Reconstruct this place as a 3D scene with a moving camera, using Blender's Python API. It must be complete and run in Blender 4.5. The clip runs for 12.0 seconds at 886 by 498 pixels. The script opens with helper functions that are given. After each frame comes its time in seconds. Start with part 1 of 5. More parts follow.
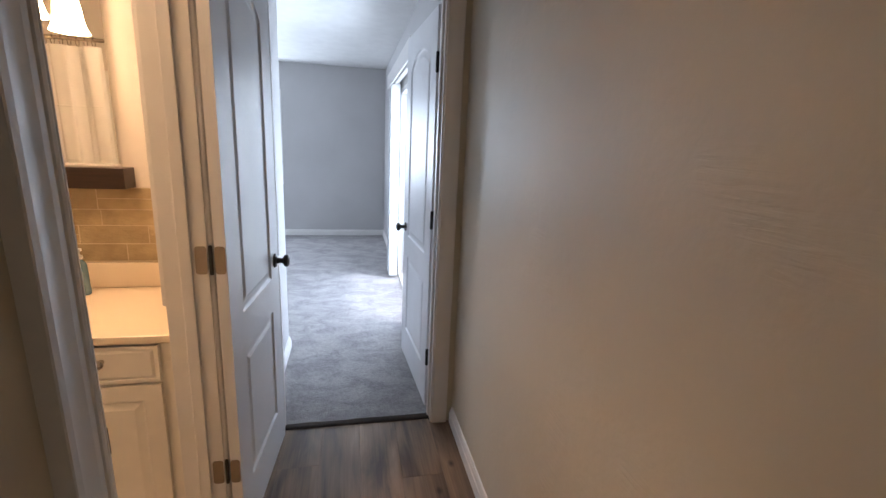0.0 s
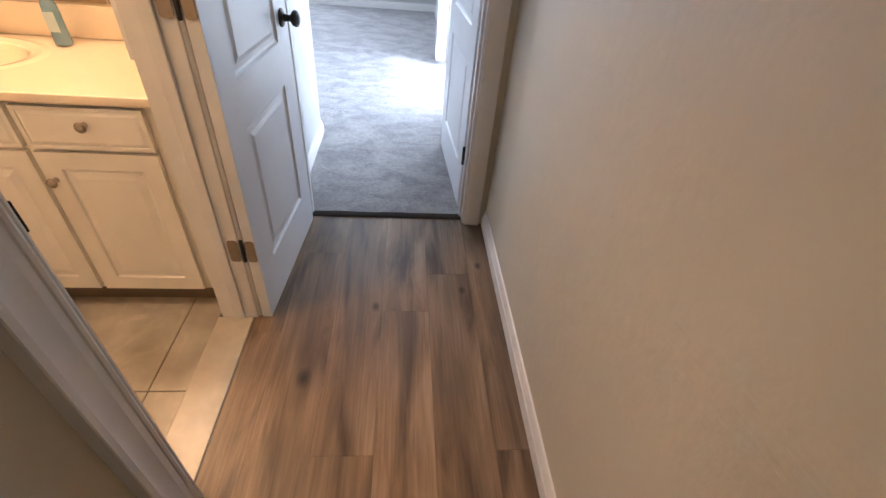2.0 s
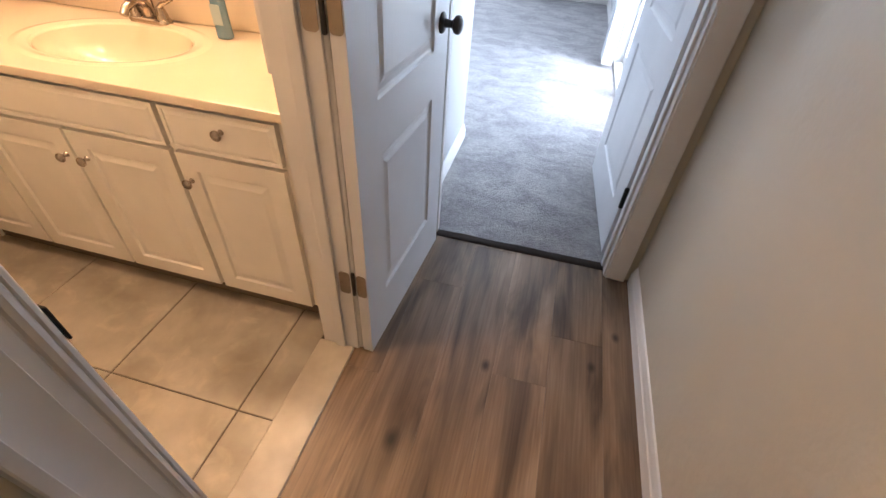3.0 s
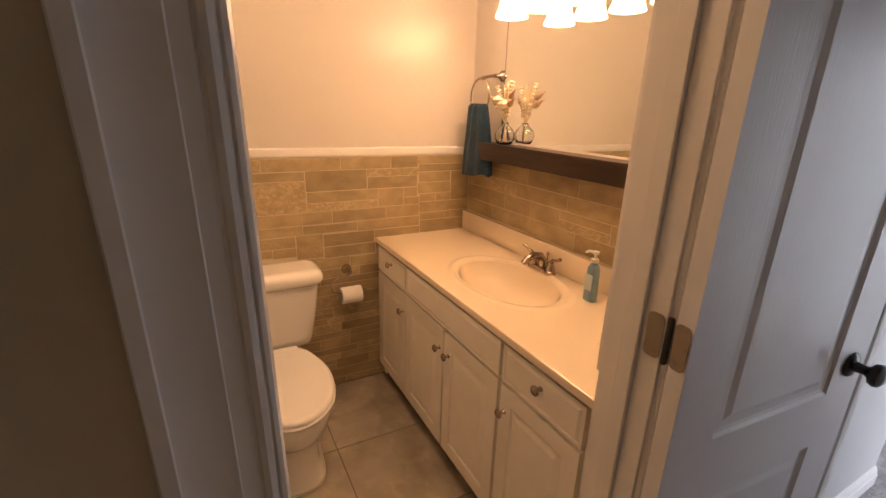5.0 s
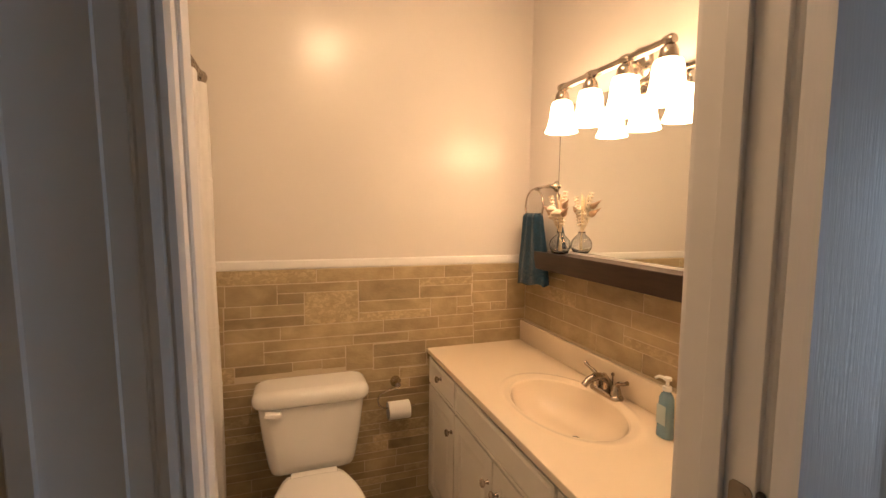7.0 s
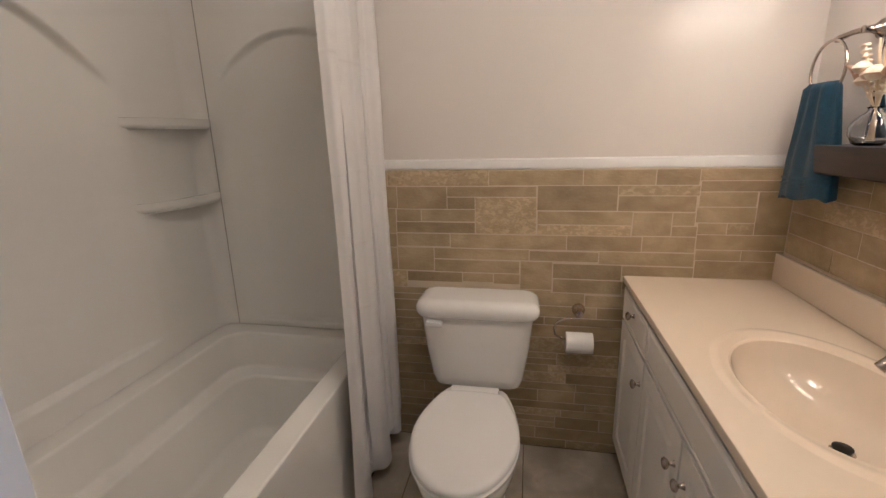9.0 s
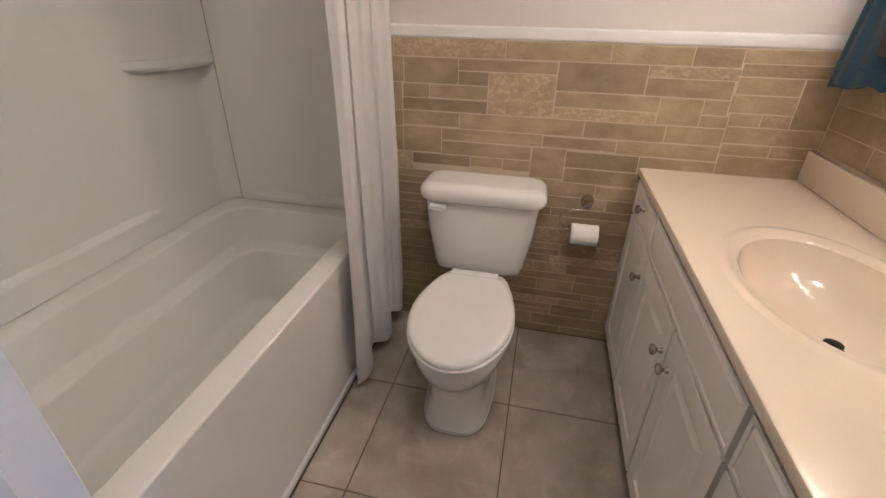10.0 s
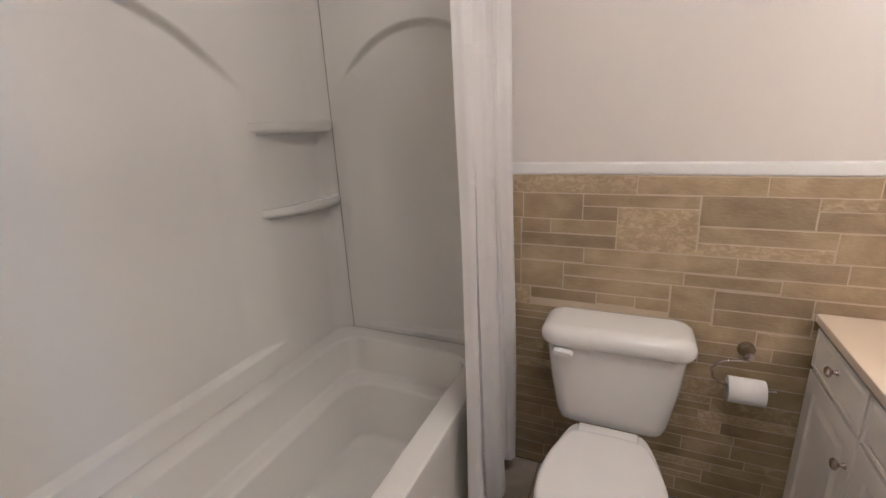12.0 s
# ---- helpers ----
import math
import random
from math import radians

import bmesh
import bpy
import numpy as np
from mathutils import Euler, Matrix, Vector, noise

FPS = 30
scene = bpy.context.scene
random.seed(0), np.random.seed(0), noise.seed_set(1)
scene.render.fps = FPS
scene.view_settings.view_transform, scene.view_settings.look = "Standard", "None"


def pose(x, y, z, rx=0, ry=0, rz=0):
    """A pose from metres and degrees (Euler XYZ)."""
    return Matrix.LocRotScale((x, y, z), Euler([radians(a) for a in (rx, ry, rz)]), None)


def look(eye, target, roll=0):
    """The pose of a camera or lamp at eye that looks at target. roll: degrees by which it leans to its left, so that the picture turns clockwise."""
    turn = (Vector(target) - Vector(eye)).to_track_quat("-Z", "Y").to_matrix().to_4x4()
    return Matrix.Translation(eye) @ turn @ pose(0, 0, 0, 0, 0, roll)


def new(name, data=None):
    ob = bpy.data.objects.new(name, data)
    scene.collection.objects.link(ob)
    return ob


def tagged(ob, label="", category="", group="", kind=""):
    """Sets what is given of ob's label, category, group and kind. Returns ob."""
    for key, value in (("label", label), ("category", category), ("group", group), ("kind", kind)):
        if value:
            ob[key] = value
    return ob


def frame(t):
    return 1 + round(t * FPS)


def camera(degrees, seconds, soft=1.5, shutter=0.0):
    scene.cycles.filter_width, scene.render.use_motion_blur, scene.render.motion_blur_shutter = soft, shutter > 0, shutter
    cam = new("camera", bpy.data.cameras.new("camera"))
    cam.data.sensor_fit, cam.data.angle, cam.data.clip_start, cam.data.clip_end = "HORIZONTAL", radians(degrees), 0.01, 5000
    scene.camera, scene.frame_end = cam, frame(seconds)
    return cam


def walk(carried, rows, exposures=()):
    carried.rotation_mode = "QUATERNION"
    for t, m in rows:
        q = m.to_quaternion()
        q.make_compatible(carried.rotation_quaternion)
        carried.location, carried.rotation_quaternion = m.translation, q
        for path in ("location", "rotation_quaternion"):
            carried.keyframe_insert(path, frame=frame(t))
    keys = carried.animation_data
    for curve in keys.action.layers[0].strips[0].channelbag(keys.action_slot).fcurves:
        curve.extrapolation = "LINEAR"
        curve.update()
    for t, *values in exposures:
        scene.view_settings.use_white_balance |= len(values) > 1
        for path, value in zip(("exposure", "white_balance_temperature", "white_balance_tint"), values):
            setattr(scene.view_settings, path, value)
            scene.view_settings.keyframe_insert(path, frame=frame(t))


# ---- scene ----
cam = camera(90.0, 12.0)
PATH = [
    (0, (-0.125, 3.683, 1.457), (0.282, 5.589, 1.009), 2.5),
    (0.5, (-0.092, 3.741, 1.411), (0.326, 5.526, 0.611), 2.6),
    (1, (-0.044, 3.8, 1.377), (0.33, 5.46, 0.326), 4.4),
    (1.5, (-0.005, 3.838, 1.343), (0.293, 5.423, 0.16), 4.85),
    (2, (-0.016, 3.925, 1.322), (0.173, 5.474, 0.072), 5.5),
    (2.5, (-0.059, 4.118, 1.32), (-0.026, 5.655, 0.042), 5.85),
    (3, (-0.1, 4.277, 1.316), (-0.411, 5.739, -0.012), 4.2),
    (3.5, (-0.102, 4.388, 1.315), (-0.957, 5.599, -0.03), 7.3),
    (3.7, (-0.125, 4.39, 1.33), (-1.135, 5.473, -0.016), 6.0),
    (5.3, (-0.105, 4.431, 1.486), (-1.863, 5.283, 1.057), 1.4),
    (5.5, (-0.091, 4.473, 1.48), (-1.892, 5.274, 1.143), 0.7),
    (6, (-0.072, 4.494, 1.492), (-1.906, 5.268, 1.309), 0.8),
    (6.5, (-0.074, 4.508, 1.504), (-1.932, 5.231, 1.344), 0.7),
    (6.7, (-0.096, 4.509, 1.512), (-1.96, 5.215, 1.345), 0.9),
    (8.3, (-0.416, 4.737, 1.449), (-2.402, 4.677, 1.226), -2.1),
    (8.5, (-0.435, 4.764, 1.446), (-2.401, 4.545, 1.154), -2.0),
    (9, (-0.468, 4.792, 1.384), (-2.368, 4.423, 0.878), -1.4),
    (9.5, (-0.5, 4.797, 1.353), (-2.312, 4.427, 0.589), 0.2),
    (10, (-0.507, 4.802, 1.333), (-2.225, 4.427, 0.38), 1.1),
    (10.5, (-0.506, 4.801, 1.348), (-2.206, 4.406, 0.37), 1.0),
    (11, (-0.523, 4.775, 1.377), (-2.313, 4.32, 0.61), 0.5),
    (11.5, (-0.603, 4.71, 1.416), (-2.426, 4.116, 0.847), -0.9),
    (12, (-0.644, 4.646, 1.448), (-2.392, 3.854, 0.883), -2.7),
]
walk(cam, [(t, look(eye, target, roll)) for t, eye, target, roll in PATH],
     [(0.0, 0.82, 5900, 12), (1.0, 1.17, 5950, 12), (2.5, 1.36, 5750, 11), (3.7, 1.1, 5850, 13), (5.3, 0.28, 6800, 20), (6.7, 0.38, 6200, 11), (8.3, -0.3, 4380, 4), (9.2, 0.22, 4060, 3), (10.5, 0.4, 3980, 3), (12.0, 0.36, 3900, 4)])

# ---- world, sun and lamps ----
world = bpy.data.worlds.new("sky")
scene.world = world
world.use_nodes = True
wn = world.node_tree
sky = wn.nodes.new("ShaderNodeTexSky")
sky.sky_type, sky.sun_disc = "NISHITA", False
sky.sun_elevation, sky.sun_rotation = radians(70), radians(108)
wn.links.new(sky.outputs[0], wn.nodes["Background"].inputs[0])
wn.nodes["Background"].inputs[1].default_value = 0.12
sun = new("sun", bpy.data.lights.new("sun", "SUN"))
sun.data.energy, sun.data.angle, sun.data.color = 1.2, radians(5.0), (1.0, 0.96, 0.9)
sun.matrix_world = look((1.9, 6.95, 6.0), (0.0, 7.95, 0.0))


def area_lamp(name, place, target, sx, sy, watts, colour):
    lamp = new(name, bpy.data.lights.new(name, "AREA"))
    lamp.data.shape, lamp.data.size, lamp.data.size_y = "RECTANGLE", sx, sy
    lamp.data.energy, lamp.data.color = watts, colour
    lamp.matrix_world = look(place, target)
    return lamp


PATIO_W, WINDOW_W, HALL_W, SHADE_E, DOME_E = 29.0, 31.0, 1.7, 15.5, 46.0
area_lamp("patio_daylight", (0.58, 7.75, 1.05), (-3.0, 7.75, 0.6), 1.5, 1.9, PATIO_W, (0.80, 0.90, 1.0))
area_lamp("bedroom_window_daylight", (-1.675, 10.84, 1.49), (-0.6, 6.0, 1.0), 0.85, 1.1, WINDOW_W, (0.80, 0.90, 1.0))
# unseen warm fill added before the closed south end to brighten the hall
area_lamp("hall_warm_fill", (-0.1, 0.72, 1.45), (-0.1, 4.0, 1.2), 0.9, 1.6, HALL_W, (1.0, 0.78, 0.54))

# ---- materials ----


def material(name, colour, rough=0.5, metal=0.0, colour2=None, scale=8.0, stretch=(1, 1, 1), detail=5.0, bump=0.0, bump_scale=200.0,
             vary=0.0, coat=0.0, sheen=0.0, spec=0.5, rough_var=0.0, bump_stretch=(1, 1, 1), bump_dist=0.002):
    m = bpy.data.materials.new(name)
    m.use_nodes = True
    nt = m.node_tree
    N, L = nt.nodes, nt.links
    b = N["Principled BSDF"]
    b.inputs["Roughness"].default_value, b.inputs["Metallic"].default_value = rough, metal
    b.inputs["Coat Weight"].default_value, b.inputs["Sheen Weight"].default_value = coat, sheen
    b.inputs["Specular IOR Level"].default_value = spec
    geo = N.new("ShaderNodeNewGeometry")

    def noise_tex(sc, st, det):
        mp = N.new("ShaderNodeMapping")
        mp.inputs["Scale"].default_value = st
        L.new(geo.outputs["Position"], mp.inputs["Vector"])
        t = N.new("ShaderNodeTexNoise")
        t.inputs["Scale"].default_value, t.inputs["Detail"].default_value = sc, det
        L.new(mp.outputs[0], t.inputs["Vector"])
        return t
    n1 = noise_tex(scale, stretch, detail)
    ramp = N.new("ShaderNodeValToRGB")
    c2 = colour2 or tuple(c * 0.93 for c in colour)
    ramp.color_ramp.elements[0].position, ramp.color_ramp.elements[1].position = 0.32, 0.68
    ramp.color_ramp.elements[0].color, ramp.color_ramp.elements[1].color = (*c2, 1), (*colour, 1)
    L.new(n1.outputs["Fac"], ramp.inputs["Fac"])
    out = ramp.outputs["Color"]
    if vary:
        info = N.new("ShaderNodeObjectInfo")
        hsv = N.new("ShaderNodeHueSaturation")
        mr = N.new("ShaderNodeMapRange")
        mr.inputs["To Min"].default_value, mr.inputs["To Max"].default_value = 1 - vary, 1 + vary
        L.new(info.outputs["Random"], mr.inputs["Value"])
        L.new(mr.outputs[0], hsv.inputs["Value"])
        L.new(out, hsv.inputs["Color"])
        out = hsv.outputs["Color"]
    L.new(out, b.inputs["Base Color"])
    if rough_var:
        mr2 = N.new("ShaderNodeMapRange")
        mr2.inputs["To Min"].default_value, mr2.inputs["To Max"].default_value = rough - rough_var, rough + rough_var
        L.new(n1.outputs["Fac"], mr2.inputs["Value"])
        L.new(mr2.outputs[0], b.inputs["Roughness"])
    if bump:
        n2 = noise_tex(bump_scale, bump_stretch, 3.0)
        bp = N.new("ShaderNodeBump")
        bp.inputs["Strength"].default_value, bp.inputs["Distance"].default_value = bump, bump_dist
        L.new(n2.outputs["Fac"], bp.inputs["Height"])
        L.new(bp.outputs[0], b.inputs["Normal"])
    return m


M_HALL = material("greige_wall_paint", (0.585, 0.54, 0.45), 0.55, colour2=(0.55, 0.505, 0.415), scale=2.0, bump=0.25, bump_scale=38, bump_dist=0.004)
M_BED = material("grey_wall_paint", (0.56, 0.55, 0.55), 0.55, scale=2.0, bump=0.2, bump_scale=60)
M_BATH = material("warm_white_bath_paint", (0.74, 0.69, 0.64), 0.25, colour2=(0.72, 0.67, 0.62), scale=1.5, bump=0.06, bump_scale=30, bump_dist=0.003)
M_CEIL = material("ceiling_paint", (0.78, 0.77, 0.75), 0.7, bump=0.3, bump_scale=120)
M_TRIM = material("white_gloss_trim_paint", (0.78, 0.76, 0.74), 0.32, scale=5, bump=0.05, bump_scale=60)
M_DOOR = material("white_moulded_door_paint", (0.74, 0.74, 0.76), 0.38, scale=4, bump=0.42, bump_scale=30, bump_stretch=(9, 9, 0.6), bump_dist=0.0012)
M_CAB = material("cream_white_cabinet_paint", (0.84, 0.80, 0.73), 0.33, scale=6, bump=0.05, bump_scale=80)
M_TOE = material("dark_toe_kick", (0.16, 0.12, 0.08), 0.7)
M_COUNTER = material("cream_cultured_marble", (0.80, 0.69, 0.54), 0.17, colour2=(0.78, 0.66, 0.505), scale=3, coat=0.45)
M_PORC = material("white_porcelain", (0.82, 0.80, 0.77), 0.08, colour2=(0.81, 0.79, 0.76), scale=2, coat=0.5)
M_SEAT = material("white_plastic_seat", (0.82, 0.80, 0.78), 0.22, scale=3)
M_ACRYL = material("white_acrylic", (0.85, 0.835, 0.795), 0.10, colour2=(0.83, 0.815, 0.775), scale=1.2, coat=0.3)
M_NICK = material("brushed_nickel", (0.48, 0.42, 0.36), 0.25, 1.0, scale=60, rough_var=0.06)
M_HINGE = material("satin_nickel_hinge", (0.30, 0.25, 0.20), 0.33, 1.0, scale=60, rough_var=0.08)
M_DARK = material("dark_bronze_metal", (0.07, 0.065, 0.06), 0.3, 0.9, scale=30)
M_BLACK = material("black_metal", (0.015, 0.014, 0.013), 0.4, 0.4)
M_WOOD = material("dark_espresso_wood", (0.035, 0.017, 0.011), 0.38, colour2=(0.018, 0.009, 0.006), scale=8, stretch=(1, 12, 12))
M_CARPET = material("grey_cut_pile_carpet", (0.47, 0.45, 0.445), 0.95, colour2=(0.32, 0.305, 0.305), scale=55, detail=12, bump=1.0, bump_scale=140, sheen=0.25, spec=0.1, bump_dist=0.012)
M_STRIP = material("charcoal_transition_strip", (0.060, 0.050, 0.046), 0.75, spec=0.15)
M_TILE = material("beige_stone_floor_tile", (0.52, 0.465, 0.39), 0.33, colour2=(0.385, 0.34, 0.28), scale=7.0, detail=11, vary=0.07, bump=0.2, bump_scale=25, rough_var=0.06)
M_GROUT = material("dark_floor_grout", (0.14, 0.115, 0.088), 0.85)
M_SEAM = material("grey_caulk_seam", (0.36, 0.335, 0.30), 0.7)
M_SILL = material("cream_marble_sill", (0.60, 0.54, 0.455), 0.30, colour2=(0.47, 0.415, 0.34), scale=11, detail=8)
M_BRICK = material("tan_stone_brick_tile", (0.47, 0.37, 0.215), 0.42, colour2=(0.37, 0.285, 0.16), scale=11, stretch=(1, 1, 1.6), detail=10, vary=0.16, bump=0.75, bump_scale=55, bump_stretch=(1, 1, 2.2), bump_dist=0.0035)
M_BGROUT = material("light_tan_wall_grout", (0.63, 0.535, 0.38), 0.85, bump=0.3, bump_scale=200)
M_CURT = material("white_textured_fabric", (0.88, 0.86, 0.845), 0.85, scale=3, bump=0.25, bump_scale=420, bump_stretch=(1, 1, 1.6), sheen=0.2, bump_dist=0.001)
M_TOWEL = material("blue_terry_cloth", (0.006, 0.052, 0.104), 0.95, colour2=(0.003, 0.029, 0.062), scale=60, bump=1.0, bump_scale=420, sheen=0.2)
M_PAPER = material("white_tissue_paper", (0.84, 0.82, 0.79), 0.9, bump=0.2, bump_scale=160)
M_REED = material("pale_reed_sticks", (0.80, 0.66, 0.45), 0.7, scale=20)
M_SHELL = material("cream_shells", (0.84, 0.76, 0.64), 0.4, colour2=(0.66, 0.52, 0.38), scale=50)
M_SHELLD = material("brown_shells", (0.34, 0.19, 0.11), 0.4, colour2=(0.56, 0.40, 0.27), scale=70)
M_BLIND = material("white_vinyl_blind", (0.86, 0.87, 0.88), 0.45)
M_GRASS = material("lawn", (0.10, 0.14, 0.05), 0.9, colour2=(0.06, 0.10, 0.03), scale=4)
M_PUMP = material("white_plastic_pump", (0.8, 0.8, 0.78), 0.3)
M_FENCE = material("weathered_fence_wood", (0.3, 0.26, 0.21), 0.8, scale=6, stretch=(1, 1, 0.2))


def let_light_through(m, share):
    """Thin cloth: part of the light that falls on it passes."""
    N, L = m.node_tree.nodes, m.node_tree.links
    b, out = N["Principled BSDF"], N["Material Output"]
    tr, mix = N.new("ShaderNodeBsdfTranslucent"), N.new("ShaderNodeMixShader")
    tr.inputs["Color"].default_value = (0.88, 0.86, 0.845, 1)
    mix.inputs[0].default_value = share
    L.new(b.outputs[0], mix.inputs[1])
    L.new(tr.outputs[0], mix.inputs[2])
    L.new(mix.outputs[0], out.inputs["Surface"])


let_light_through(M_CURT, 0.25)


def trowel(m):
    """Patches of raked plaster under the paint."""
    N, L = m.node_tree.nodes, m.node_tree.links
    geo = next(n for n in N if n.type == "NEW_GEOMETRY")
    old = next(n for n in N if n.type == "BUMP")
    mp, st, mask, rp, mul = (N.new(k) for k in ("ShaderNodeMapping", "ShaderNodeTexNoise", "ShaderNodeTexNoise", "ShaderNodeMapRange", "ShaderNodeMath"))
    mp.inputs["Rotation"].default_value, mp.inputs["Scale"].default_value = (radians(28), 0, 0), (1, 10, 90)
    L.new(geo.outputs["Position"], mp.inputs["Vector"])
    L.new(mp.outputs[0], st.inputs["Vector"])
    st.inputs["Scale"].default_value, st.inputs["Detail"].default_value, st.inputs["Distortion"].default_value = 1.0, 3, 0.6
    L.new(geo.outputs["Position"], mask.inputs["Vector"])
    mask.inputs["Scale"].default_value, mask.inputs["Detail"].default_value = 4.2, 3
    rp.inputs["From Min"].default_value, rp.inputs["From Max"].default_value = 0.57, 0.70
    L.new(mask.outputs["Fac"], rp.inputs["Value"])
    mul.operation = "MULTIPLY"
    L.new(st.outputs["Fac"], mul.inputs[0])
    L.new(rp.outputs[0], mul.inputs[1])
    bp = N.new("ShaderNodeBump")
    bp.inputs["Strength"].default_value, bp.inputs["Distance"].default_value = 0.75, 0.0035
    L.new(mul.outputs[0], bp.inputs["Height"])
    L.new(old.outputs[0], bp.inputs["Normal"])
    L.new(bp.outputs[0], N["Principled BSDF"].inputs["Normal"])


trowel(M_HALL)


def blotch(m, low, scale, stretch=(1, 1, 1), band=(0.4, 0.62)):
    """Broad uneven marks over a surface: trodden pile, clouded stone."""
    N, L = m.node_tree.nodes, m.node_tree.links
    b = N["Principled BSDF"]
    src = b.inputs["Base Color"].links[0].from_socket
    geo, mp, t, rp, mix = (N.new(k) for k in ("ShaderNodeNewGeometry", "ShaderNodeMapping", "ShaderNodeTexNoise", "ShaderNodeMapRange", "ShaderNodeMix"))
    mp.inputs["Scale"].default_value = stretch
    L.new(geo.outputs["Position"], mp.inputs["Vector"])
    L.new(mp.outputs[0], t.inputs["Vector"])
    t.inputs["Scale"].default_value, t.inputs["Detail"].default_value, t.inputs["Distortion"].default_value = scale, 5, 0.8
    rp.inputs["From Min"].default_value, rp.inputs["From Max"].default_value = band
    L.new(t.outputs["Fac"], rp.inputs["Value"])
    mix.data_type, mix.blend_type = "RGBA", "MULTIPLY"
    L.new(rp.outputs[0], mix.inputs["Factor"])
    L.new(src, mix.inputs["A"])
    mix.inputs["B"].default_value = (*low, 1)
    L.new(mix.outputs["Result"], b.inputs["Base Color"])


blotch(M_CARPET, (0.72, 0.71, 0.73), 5.0, (1.0, 1.6, 1.0))
blotch(M_TILE, (0.78, 0.76, 0.72), 3.4)
blotch(M_TILE, (1.20, 1.19, 1.17), 11.0, (1, 1, 1), (0.54, 0.70))
M_CHIP = M_BRICK.copy()
M_CHIP.name = "tan_stone_tile_with_pale_chiselled_veins"
blotch(M_BRICK, (0.80, 0.80, 0.78), 6.0, (1, 1, 1.5))
blotch(M_CHIP, (1.28, 1.31, 1.36), 40.0, (1, 1, 1.5), (0.48, 0.62))
next(n for n in M_CHIP.node_tree.nodes if n.type == "BUMP").inputs["Strength"].default_value = 1.0


def glass(name, colour, rough=0.0, ior=1.45):
    m = bpy.data.materials.new(name)
    m.use_nodes = True
    b = m.node_tree.nodes["Principled BSDF"]
    b.inputs["Base Color"].default_value = (*colour, 1)
    b.inputs["Transmission Weight"].default_value, b.inputs["Roughness"].default_value, b.inputs["IOR"].default_value = 1.0, rough, ior
    return m


M_GLASS = glass("clear_pane_glass", (1, 1, 1), ior=1.1)
M_VASE = glass("smoky_glass", (0.86, 0.87, 0.89), ior=1.42)
M_LABEL = material("pale_blue_label", (0.45, 0.56, 0.60), 0.4)
M_SOAP = material("blue_liquid_soap_bottle", (0.30, 0.46, 0.58), 0.12, colour2=(0.22, 0.38, 0.52), scale=20)
M_SOAP.node_tree.nodes["Principled BSDF"].inputs["Transmission Weight"].default_value = 0.25
M_MIRROR = bpy.data.materials.new("silvered_mirror")
M_MIRROR.use_nodes = True
_b = M_MIRROR.node_tree.nodes["Principled BSDF"]
_b.inputs["Base Color"].default_value, _b.inputs["Metallic"].default_value, _b.inputs["Roughness"].default_value = (0.90, 0.92, 0.90, 1), 1.0, 0.0
M_SHADE = bpy.data.materials.new("lit_opal_glass_shade")
M_SHADE.use_nodes = True
_b = M_SHADE.node_tree.nodes["Principled BSDF"]
_b.inputs["Base Color"].default_value, _b.inputs["Roughness"].default_value = (0.9, 0.86, 0.8, 1), 0.25
_b.inputs["Emission Color"].default_value, _b.inputs["Emission Strength"].default_value = (1.0, 0.60, 0.31, 1), SHADE_E


M_DOME = M_SHADE.copy()
M_DOME.name = "lit_frosted_dome"
_b = M_DOME.node_tree.nodes["Principled BSDF"]
_b.inputs["Emission Color"].default_value, _b.inputs["Emission Strength"].default_value = (1.0, 0.62, 0.32, 1), DOME_E


